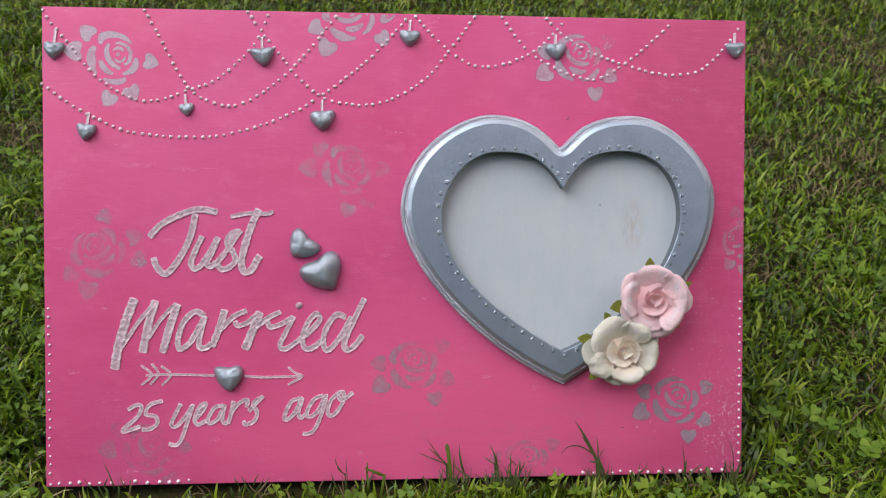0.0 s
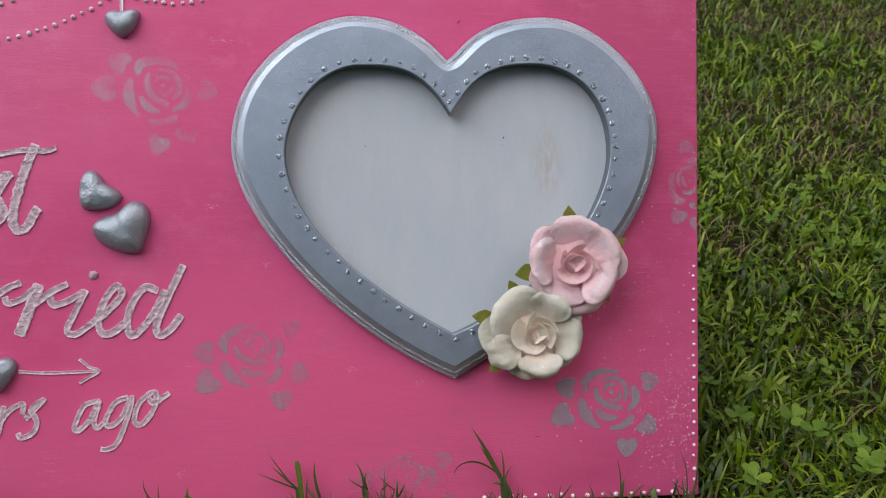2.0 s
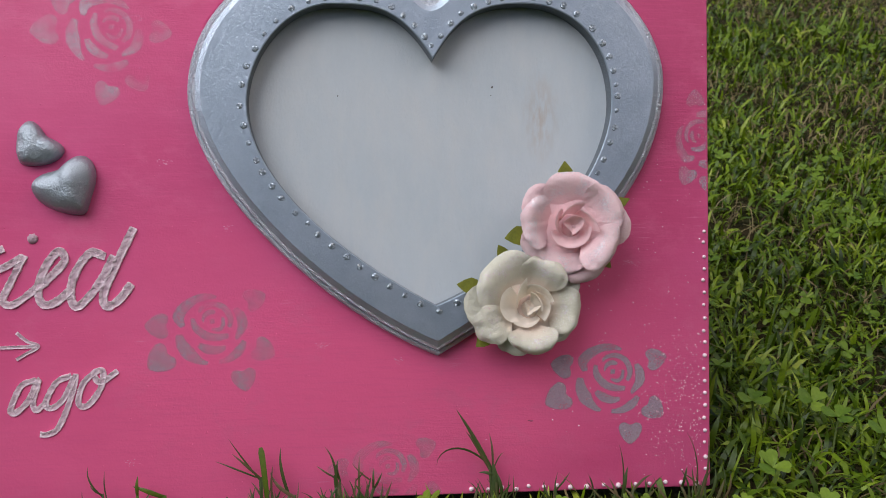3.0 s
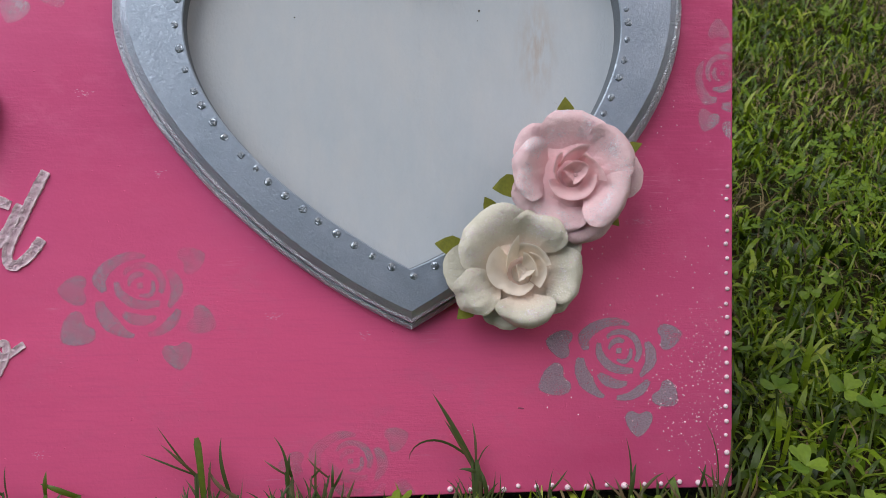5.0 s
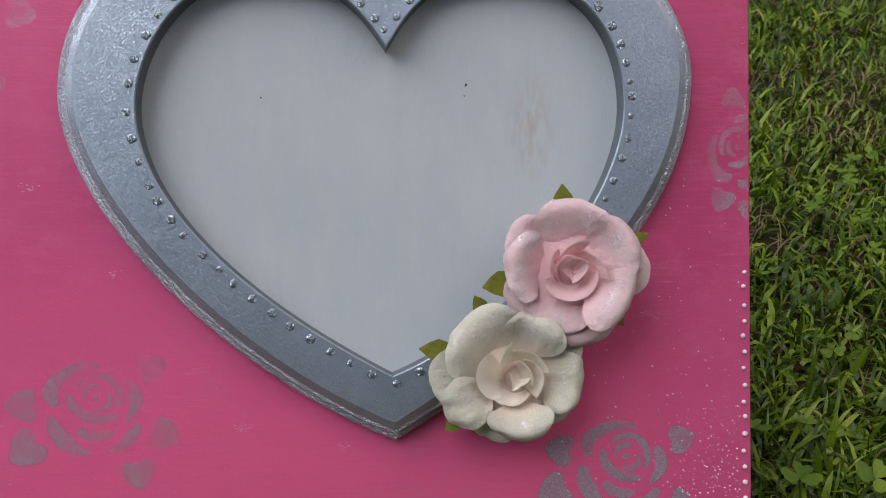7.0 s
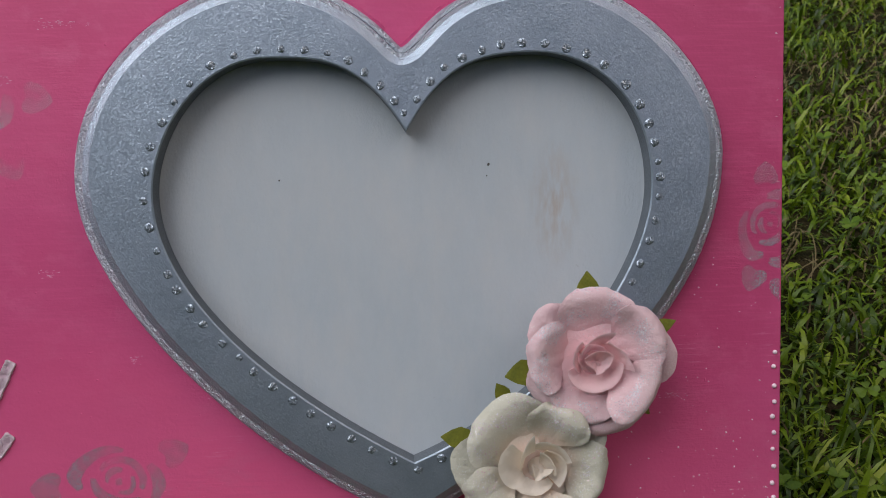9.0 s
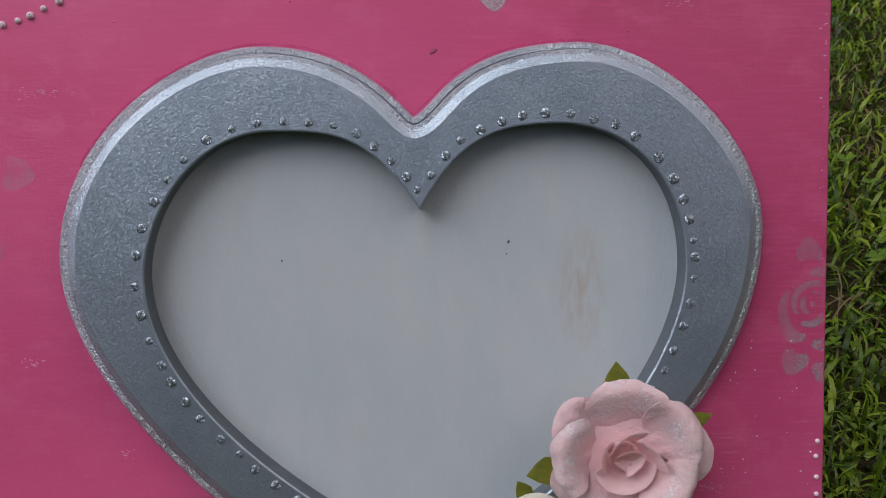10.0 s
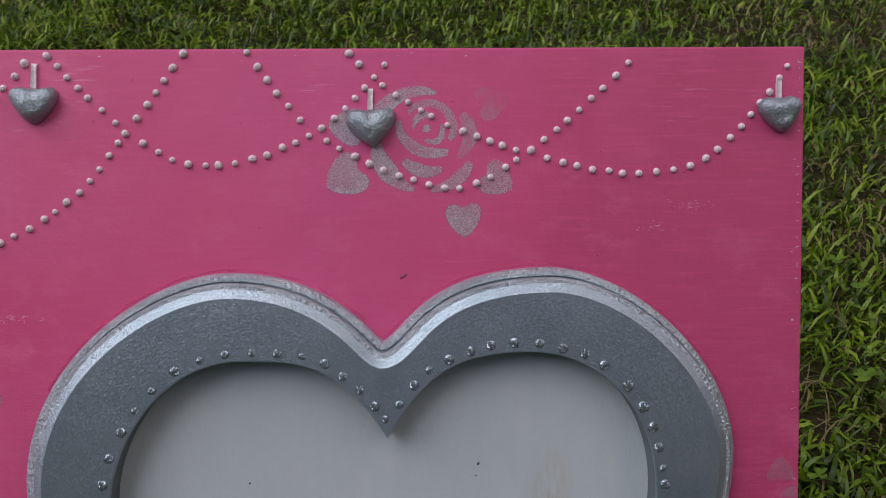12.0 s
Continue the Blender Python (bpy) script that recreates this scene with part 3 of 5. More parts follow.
def leaflet(bm, m, size):
    """A heart-shaped clover leaflet, folded a little along its middle."""
    rows = []
    for k, (s, w) in enumerate(((0.0, 0.04), (0.3, 0.30), (0.6, 0.50), (0.85, 0.52), (1.0, 0.30))):
        notch = 0.88 if k == 4 else s
        rows.append([bm.verts.new(m @ Vector((size * w * a, size * (notch if a == 0 else s), size * (0.10 * abs(a) + 0.10 * math.sin(s * 3))))) for a in (-1, -0.5, 0, 0.5, 1)])
    for r, q in zip(rows, rows[1:]):
        for k in range(4):
            bm.faces.new((r[k], r[k + 1], q[k + 1], q[k]))


def clover(tall, size, seed):
    rng = random.Random(seed)
    ob = new("clover_plant")
    bend = Vector((rng.uniform(-0.004, 0.004), rng.uniform(-0.004, 0.004), 0))
    bm = bmesh.new()
    last = None
    for k in range(5):
        s = k / 4
        c = Vector((0, 0, -0.004 + (tall + 0.004) * s)) + bend * s * s
        ring = [bm.verts.new(c + Vector((0.0006 * math.cos(a), 0.0006 * math.sin(a), 0))) for a in (0, 1.57, 3.14, 4.71)]
        if last:
            for i in range(4):
                bm.faces.new((last[i], last[(i + 1) % 4], ring[(i + 1) % 4], ring[i]))
        last = ring
    finish(bm)
    part("stem", bm, M_STEM, ob)
    tip = Matrix.Translation(Vector((0, 0, tall)) + bend)
    tilt = pose(0, 0, 0, rng.uniform(-25, 25), rng.uniform(-25, 25), 0)
    for k in range(3):
        bm = bmesh.new()
        leaflet(bm, tip @ tilt @ pose(0, 0, 0, rng.uniform(-5, 22), 0, 120 * k + rng.uniform(-10, 10)), size * rng.uniform(0.9, 1.1))
        for f in bm.faces:
            f.smooth = True
        part("leaflet", bm, M_CLOVER, ob)
    return tagged(ob, "small bright green three-leaved clover standing in the lawn", "clover", "clover in the lawn")


def clovers():
    kinds = [clover(0.017, 0.0076, 1), clover(0.014, 0.0062, 2), clover(0.019, 0.0084, 3), clover(0.012, 0.0054, 4)]
    rng = random.Random(5)
    spots = [(0.300, 0.032), (0.310, 0.168), (0.322, 0.158), (0.398, 0.202), (0.308, 0.004), (0.314, 0.022), (0.322, 0.010), (0.236, -0.014), (0.246, -0.012), (-0.081, -0.014), (-0.062, -0.013), (-0.030, -0.014), (-0.003, -0.013), (0.050, -0.014), (0.150, -0.014), (0.162, -0.018), (0.335, -0.005), (0.345, -0.035)]
    spots += [(rng.uniform(0.06, 0.24), rng.uniform(-0.045, -0.014)) for _ in range(22)]
    spots += [(rng.uniform(-0.23, 0.05), rng.uniform(-0.045, -0.014)) for _ in range(10)]
    spots += [(rng.uniform(0.24, 0.5), rng.uniform(-0.09, 0.1)) for _ in range(26)]
    spots += [(rng.uniform(0.25, 0.75), rng.uniform(0.08, 0.55)) for _ in range(24)]
    spots += [(rng.uniform(-0.42, -0.25), rng.uniform(-0.06, 0.35)) for _ in range(22)]
    used = set()
    for x, y in spots:
        k = rng.randrange(4) if not (abs(x) < 0.24 and y < 0) else rng.choice((1, 3, 3))
        m = Matrix.Translation((x, y, float(rise(x, y)))) @ pose(0, 0, 0, rng.uniform(-14, 14), rng.uniform(-14, 14), rng.uniform(0, 360))
        if k in used:
            copy_thing(kinds[k], m)
        else:
            kinds[k].matrix_basis = m
            used.add(k)
    bm = bmesh.new()
    x, y, r2 = spread(500, 31, 0.45, 2.2)
    for a, b in zip(x, y):
        if field(a, b, 0.25, 9) < 0.45 or bare(a, b) > 0.4:
            continue
        tip = pose(a, b, float(rise(a, b)) + rng.uniform(0.012, 0.026), rng.uniform(-25, 25), rng.uniform(-25, 25), rng.uniform(0, 360))
        for k in range(3):
            leaflet(bm, tip @ pose(0, 0, 0, 8, 0, 120 * k), rng.uniform(0.008, 0.012))
    x, y, r2 = spread(800, 32, -0.12, 0.6)
    for a, b in zip(x, y):
        if field(a, b, 0.10, 14) < 0.45 or bare(a, b) > 0.5 or (abs(a) < 0.24 and b > -0.05) or math.hypot(a - 0.3, b) < 0.03:
            continue
        tip = pose(a, b, float(rise(a, b)) + rng.uniform(0.006, 0.016), rng.uniform(-30, 30), rng.uniform(-30, 30), rng.uniform(0, 360))
        for k in range(3):
            leaflet(bm, tip @ pose(0, 0, 0, 8, 0, 120 * k), rng.uniform(0.004, 0.0075))
    me = mesh_from("clover_patch", bm, M_CLOVER)
    tagged(new("clover_patch", me), "scattered green clover leaves among the far grass", "clover", kind="stuff")


def weed(seed):
    """A low weed with broad, rounded leaves on short stalks."""
    rng = random.Random(seed)
    ob = new("broadleaf_weed")
    turn = rng.uniform(0, 360)
    for k in range(6):
        long, wide, tip = rng.uniform(0.010, 0.016), rng.uniform(0.008, 0.011), rng.uniform(8, 38)
        m = pose(0, 0, 0.002, 0, -tip, 0)
        m = pose(0, 0, 0, 0, 0, turn + 60 * k + rng.uniform(-16, 16)) @ m
        bm = bmesh.new()
        foot = 0.006 + 0.006 * rng.random()
        rows = []
        for s, w in ((0.0, 0.05), (0.001, 0.05), (0.02, 0.42), (0.15, 0.78), (0.35, 1.0), (0.6, 0.96), (0.82, 0.66), (0.95, 0.32), (1.0, 0.08)):
            at = 0.0 if s == 0.0 else foot + long * s
            rows.append([bm.verts.new(m @ Vector((at, wide / 2 * w * a, 0.0022 * abs(a) * w - 0.004 * s * s + 0.0006 * rng.uniform(-1, 1) * w))) for a in (-1, -0.5, 0, 0.5, 1)])
        for r, q in zip(rows, rows[1:]):
            for i in range(4):
                bm.faces.new((r[i], r[i + 1], q[i + 1], q[i]))
        for f in bm.faces:
            f.smooth = True
        part("leaf", bm, M_CLOVER, ob)
    return tagged(ob, "low green weed with rounded leaves growing in the lawn", "weed", "broad-leaved weeds in the lawn")


def weeds():
    rng = random.Random(41)
    kinds = [weed(1), weed(2), weed(3)]
    for k, (x, y) in enumerate(WEEDS):
        m = Matrix.Translation((x, y, float(rise(x, y)) + 0.006)) @ pose(0, 0, 0, rng.uniform(-12, 12), rng.uniform(-12, 12), rng.uniform(0, 360)) @ Matrix.Scale(rng.uniform(0.5, 0.8), 4)
        if k < 3:
            kinds[k].matrix_basis = m
        else:
            copy_thing(kinds[k % 3], m)


WEEDS = ((-0.35, 0.34), (-0.29, 0.12), (-0.28, 0.17), (-0.27, 0.08), (-0.25, 0.08), (-0.23, -0.01), (-0.26, 0.04), (-0.22, -0.02), (-0.39, 0.44), (-0.24, -0.01), (-0.34, 0.27), (-0.38, 0.49), (0.46, 0.26), (0.53, 0.40))
ground()
unseen_walls()
lawn()
clovers()
weeds()

# ---- grass tufts against the sign's face ----


def stalk(bm, dx, z, side, long, wide, droop, seed, blunt=False):
    """One narrow blade along the sign's face; millimetres, radians from upright."""
    steps, rows = 11, []
    at = Vector((dx / 1000, 0.0, z / 1000))
    lift = 0.0009 * noise.noise((seed * 1.7, 0.3, 0.0))
    for i in range(steps + 1):
        s = i / steps
        tilt = side + droop * s * s
        w = wide / 2000 * ((0.75 + 0.5 * s if s < 0.5 else 1.0) * (1 - s**3.0) + 0.06 if not blunt else 0.8 + 0.25 * s - 0.5 * max(0.0, s - 0.93) / 0.07)
        across = Vector((math.cos(tilt), 0.25 * math.sin(seed + 2 * s), -math.sin(tilt))) * w
        fold = Vector((0, -0.3 * w, 0))
        out = Vector((0, lift * s - 0.0012 * math.sin(3.0 * s), 0))
        rows.append((bm.verts.new(at + out - across), bm.verts.new(at + out + fold), bm.verts.new(at + out + across)))
        at = at + Vector((math.sin(tilt), 0, math.cos(tilt))) * (long / 1000 / steps)
    for r, q in zip(rows, rows[1:]):
        bm.faces.new((r[0], r[1], q[1], q[0]))
        bm.faces.new((r[1], r[2], q[2], q[1]))


def tuft(x, stalks, low, label, material):
    """stalks: foot beside and over the board's lower edge, lean, length, width, droop; low: how many short blades stand round their feet."""
    bm = bmesh.new()
    rnd = random.Random(int(x * 10) + 700)
    for k, (dx, z, side, long, wide, droop) in enumerate(stalks):
        stalk(bm, dx, z, side, long, wide, droop, k + x, wide > 2.2)
        if z > 0:
            stalk(bm, dx * 0.6, -9, math.atan2(dx * 0.4, z + 9), math.hypot(dx * 0.4, z + 9) + 1.0, 0.9 * wide, 0.0, k + x, True)
    for k in range(low):
        stalk(bm, rnd.gauss(0, 6), -7, rnd.gauss(0, 0.55), rnd.uniform(8, 19), rnd.uniform(0.6, 1.5), rnd.uniform(-0.9, 0.9), k + x)
    for f in bm.faces:
        f.smooth = True
    ob = new("grass_tuft", mesh_from("grass_tuft", bm, material))
    ob.matrix_basis = ROOT @ pose(x / 1000, -0.0055, 0.0)
    return tagged(ob, label, "grass tuft", "grass tufts before the sign")


TUFTS = [
    (28.9, 14, [(-2.6, 10.3, -0.62, 22.1, 0.8, -0.02), (-1.9, 10.7, -0.78, 16.8, 1.2, -0.20), (-1.9, 10.7, -1.13, 21.0, 0.8, -0.15), (2.2, 2.9, 0.0, 13.4, 1.0, 0.15), (11.8, 2.6, -0.97, 15.1, 1.6, 0.78), (9.6, 3.1, -0.30, 21.4, 1.5, 0.49)]),
    (62.1, 44, [(-3.8, 2.5, 0.04, 22.6, 1.2, -0.89), (-4.5, 10.5, -0.95, 9.2, 0.8, -0.05), (-2.2, 9.2, -0.30, 8.9, 1.2, 0.81), (6.1, 3.3, -0.03, 15.8, 1.0, 0.13), (10.7, 8.9, -0.85, 10.7, 0.8, 0.15), (12.0, 5.4, 0.01, 8.5, 1.1, 0.0), (12.5, 5.4, 0.47, 7.6, 1.0, 0.0), (4.6, 9.0, 0.74, 5.3, 0.8, -0.09)]),
    (127.1, 20, [(-1.3, 10.7, -0.48, 31.7, 1.9, -0.13), (-1.8, 10.8, -0.50, 20.8, 1.7, -0.18), (-2.9, 14.3, -0.88, 28.9, 1.0, -2.50), (-1.3, 13.1, -0.03, 14.7, 1.0, -0.24), (-0.6, 13.0, 0.31, 8.5, 0.6, 1.12), (0.1, 9.1, -1.10, 8.0, 1.4, -0.86), (0.5, -0.2, -0.03, 15.8, 1.9, -0.32), (2.8, -0.3, -0.15, 11.3, 1.7, -0.26)]),
    (183.9, 18, [(-0.7, -2.0, 0.03, 23.0, 0.8, -0.31), (-0.7, -2.0, 0.07, 13.6, 1.9, 0.37), (2.9, -0.4, 0.63, 12.8, 1.2, 0.88)]),
    (219.5, 14, [(-2.4, 2.2, -0.05, 24.2, 0.6, -0.53), (0.7, 0.9, 0.13, 22.6, 1.1, -0.15), (-9.7, 1.2, 0.19, 9.7, 1.4, 0.26), (-1.2, 1.0, -0.74, 10.3, 0.9, -0.50)]),
    (-38.2, 6, [(0.0, 5.1, -0.73, 14.9, 0.8, 0.97), (1.1, 5.0, -0.09, 11.2, 0.6, 0.11), (0.0, 6.0, -0.98, 7.1, 0.8, 0.39)]),
    (154.6, 8, [(-1.2, 1.8, 0.65, 10.1, 0.8, 0.13), (-20.0, -0.4, 0.01, 9.3, 0.6, 0.0), (15.4, 1.3, -0.22, 7.9, 0.8, -0.30)]),
    (-182.0, 8, [(0.5, 0.0, -0.30, 19.0, 0.8, -0.35), (-6.0, 0.0, 0.25, 8.0, 1.0, 0.4), (7.0, 0.0, -0.4, 9.0, 0.9, 0.2)]),
    (-96.0, 8, [(0.0, 0.0, 0.3, 8.5, 1.0, 0.5), (-9.0, 0.0, -0.5, 7.0, 0.9, 0.2)]),
]
for tx, low, stalks in TUFTS:
    tuft(tx, stalks, low, "thin dark green grass blades rising against the pink board", M_TUFT)
tuft(29.4, [(0.0, 0.5, -0.08, 24.0, 2.6, -0.12)], 0, "single broad green grass blade with a blunt cut tip", M_BLADE)
tuft(-19.8, [(6.5, 4.3, -1.13, 13.9, 2.2, -0.24), (-4.6, 5.1, 0.0, 8.7, 1.5, 0.10)], 0, "broad bright green grass blades bent over at the foot", M_BLADE)

# ---- the sign ----
W, H, THICK = 0.450, 0.300, 0.012
sign = tagged(new("photo_sign"), "bright pink painted wooden sign with heart photo frame, leaning on grass", "sign")
sign.matrix_basis = ROOT
bm = bmesh.new()
box(bm, -W / 2, W / 2, 0, THICK, 0, H, 0.0007)
finish(bm, 50)
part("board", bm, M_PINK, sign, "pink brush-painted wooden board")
bm = bmesh.new()
box(bm, -0.03, 0.03, 0, 0.009, -0.245, 0.0, 0.001)
finish(bm, 50)
strut = part("strut", bm, M_WOOD, sign, "plain wooden strut behind the board")
strut.matrix_basis = pose(0, THICK + 0.0005, 0.225, 52, 0, 0)

# ---- heart-shaped frame ----


def bezier(a, b, c, d, n):
    return [(1 - t) ** 3 * a + 3 * t * (1 - t) ** 2 * b + 3 * t * t * (1 - t) * c + t**3 * d for t in (k / n for k in range(n))]


def heart_half(top, tip, h, n=150):
    """From the notch over the lobe to the tip: the side's and the lobe's furthest points and the lengths of the handles."""
    w, sy, tx, ty, ax, ay, b, c, d, e, fx, fy = h
    s = 1 if w > top[0] else -1
    n0, t0, s0, b0 = Vector(top), Vector((tx, ty)), Vector((w, sy)), Vector(tip)
    out = bezier(n0, n0 + Vector((s * ax, ay)), t0 - Vector((s * b, 0)), t0, n)
    out += bezier(t0, t0 + Vector((s * c, 0)), s0 + Vector((0, d)), s0, n)
    return out + bezier(s0, s0 - Vector((0, e)), b0 + Vector((s * fx, fy)), b0, n)


def heart_loop(top, tip, left, right, fan=8):
    """The closed outline, clockwise from the notch, with the notch repeated for rounding."""
    r, l = heart_half(top, tip, right), heart_half(top, tip, left)
    return [Vector(top)] * fan + r[1:] + [Vector(tip)] + l[:0:-1] + [Vector(top)] * (fan - 1)


def inset(loop, d, fan=8):
    """The outline moved inwards by d; rounded at the notch and mitred at the tip."""
    n = len(loop)
    out = []
    first, last = loop[fan] - loop[fan - 1], loop[0] - loop[n - fan]
    ends = [Vector((v.y, -v.x)).normalized() for v in (first, last)]
    for i, p in enumerate(loop):
        if i < fan or i > n - fan:
            k = (i if i < fan else i - n)
            t = 0.5 + 0.5 * k / (fan - 1)
            v = (ends[1] * (1 - t) + ends[0] * t)
            v = v.normalized() if v.length > 1e-6 else Vector((0, -1))
            if d < 0:
                v = (ends[0] + ends[1]).normalized()
                v = v / max(0.3, v.dot(ends[0]))
            out.append(p + v * d)
            continue
        a, b = (p - loop[i - 1]).normalized(), (loop[(i + 1) % n] - p).normalized()
        na, nb = Vector((a.y, -a.x)), Vector((b.y, -b.x))
        v = (na + nb).normalized()
        out.append(p + v * (d / max(0.3, v.dot(na))))
    low = min(range(n), key=lambda i: loop[i].y)
    for i, q in enumerate(out):
        if d > 0 and q.y < out[low].y:
            out[i] = out[low].copy()
        if d < 0 and loop[i].y > 0.5 * (loop[low].y + loop[0].y) and abs(q.x - out[0].x) < 30 and (q.x < out[0].x) == (i < low):
            out[i] = out[0].copy()
    return out


OUTER = heart_loop((100.1, 215.4), (102.6, 61.1), (-2.8, 174.5, 56.3, 236.0, 3.8, 2.8, 28.2, 22.2, 37.9, 37.1, 52.1, 21.7), (203.8, 181.0, 148.0, 236.3, 6.8, 2.9, 36.1, 25.4, 26.7, 48.8, 55.0, 32.1))
INNER = heart_loop((101.1, 188.6), (101.8, 83.4), (22.7, 169.7, 59.4, 211.5, 14.2, 23.3, 15.2, 21.9, 18.3, 32.9, 39.8, 21.5), (178.6, 171.0, 141.1, 212.7, 10.9, 18.8, 19.9, 20.3, 26.2, 26.1, 49.5, 20.4))
FRONT = 9.0


def frame_mesh():
    bm = bmesh.new()
    rings = []
    for d, h in ((0.0, -0.2), (0.0, 1.6), (0.2, 2.9), (0.8, 3.7), (1.5, 4.05), (2.1, 4.1), (2.3, 3.2), (2.55, 3.2), (2.6, 6.3), (2.9, 6.9), (3.7, 7.2), (4.0, 7.45), (5.2, 8.15), (6.5, FRONT), (7.1, FRONT)):
        rings.append([(q, h) for q in inset(OUTER, d)])
    mid = [(a.lerp(b, 0.5), FRONT) for a, b in zip(inset(OUTER, 7.1), INNER)]
    rings += [mid, [(q, FRONT) for q in inset(INNER, -0.4)], [(q, FRONT - 0.5) for q in INNER], [(q, -0.2) for q in INNER]]
    made = []
    for k, ring in enumerate(rings):
        rough = (0.0, 0.08, 0.16, 0.28, 0.32, 0.28, 0.15, 0.15, 0.15, 0.24, 0.24, 0.12, 0.05)[k] if k < 13 else 0.0
        made.append([bm.verts.new(((q.x + rough * noise.noise((q.x * 1.5, q.y * 1.5, k))) / 1000, -(h + rough * noise.noise((q.x * 1.7, q.y * 1.7, k + 9))) / 1000, q.y / 1000)) for q, h in ring])
    n = len(OUTER)
    run, uv = [0.0], bm.loops.layers.uv.new("brush")
    for a, b in zip(OUTER, OUTER[1:] + OUTER[:1]):
        run.append(run[-1] + (b - a).length / 1000)
    deep = [0.0]
    for r, q in zip(rings, rings[1:]):
        m = n // 4
        deep.append(deep[-1] + math.hypot((q[m][0] - r[m][0]).length, q[m][1] - r[m][1]) / 1000)
    for k, (r, q) in enumerate(zip(made, made[1:])):
        for i in range(n):
            f = bm.faces.new((r[i], r[(i + 1) % n], q[(i + 1) % n], q[i]))
            for loop, at in zip(f.loops, ((i, k), (i + 1, k), (i + 1, k + 1), (i, k + 1))):
                loop[uv].uv = (run[at[0]], deep[at[1]])
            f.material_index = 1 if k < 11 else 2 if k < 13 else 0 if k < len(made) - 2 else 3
    bmesh.ops.remove_doubles(bm, verts=bm.verts, dist=0.00002)
    bmesh.ops.dissolve_degenerate(bm, dist=0.00001, edges=bm.edges)
    finish(bm, 15)
    return bm


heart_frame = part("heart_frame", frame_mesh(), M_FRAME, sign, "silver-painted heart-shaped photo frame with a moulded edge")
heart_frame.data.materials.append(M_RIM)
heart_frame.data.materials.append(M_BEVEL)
# Slot 3, the inner wall, with shade in its colour.
heart_frame.data.materials.append(M_REBATE_SHADE)
edge = [q for k, q in enumerate(inset(OUTER, -0.3)) if k % 6 == 0]
bm = bmesh.new()
for k in range(0, len(edge) - 9, 9):
    stretch = [(q.x, q.y) for q in edge[k:k + 10]]
    if min(q[1] for q in stretch) > 175:
        ridge(bm, stretch, 1.9, 0.55, 0.55, 0.4, k, 0.9)
finish(bm, 70)
part("paint_bead", bm, M_PINK, sign, "thick pink paint gathered along the frame's foot")
bm = bmesh.new()
face = bm.faces.new([bm.verts.new((q.x / 1000, -0.0003, q.y / 1000)) for k, q in enumerate(INNER) if 7 <= k <= len(INNER) - 8])
rim = bmesh.ops.extrude_face_region(bm, geom=[face])
bmesh.ops.translate(bm, vec=(0, 0.0006, 0), verts=[v for v in rim["geom"] if isinstance(v, bmesh.types.BMVert)])
bmesh.ops.triangulate(bm, faces=bm.faces)
finish(bm, 50)
part("photo_panel", bm, M_PANEL, heart_frame, "empty greyish-white painted panel")
gems = [mesh_from("glitter_dot", dome(0.0016, 0.00034, 14, 4, 0.3, s), M_GEM) for s in range(4)]
rng = random.Random(3)
line = [q for k, q in enumerate(inset(INNER, -2.6)) if 7 <= k <= len(INNER) - 8]
run = spline([*line, line[0]], 0.25)
# The dots' places along the opening's edge, clockwise from the notch, as parts in a thousand of the way round.
DOTS = (13, 28, 40, 53, 67, 80, 93, 108, 123, 136, 150, 168, 185, 199, 211, 224, 235, 248, 264, 278, 293, 307, 322, 481, 499, 518, 533, 549, 564, 580, 594, 611, 626, 639, 653, 671, 684, 699, 710, 727, 743, 760, 778, 795, 811, 827, 842, 860, 876, 891, 906, 921, 935, 949, 962, 975, 989, 998)
for k, at in enumerate(DOTS):
    q = run[min(len(run) - 1, int(at / 1000 * len(run)))]
    g = part("glitter_dot", gems[k % 4], M_GEM, heart_frame)
    size = rng.choice((0.75, 0.85, 0.95, 1.0, 1.0, 1.1))
    g.matrix_basis = pose(q.x / 1000 + rng.uniform(-0.0003, 0.0003), -FRONT / 1000, q.y / 1000 + rng.uniform(-0.0003, 0.0003), 0, rng.uniform(0, 360), 0) @ Matrix.Diagonal((size, 1, size * rng.uniform(0.8, 1.0), 1))

# ---- silver clay hearts ----


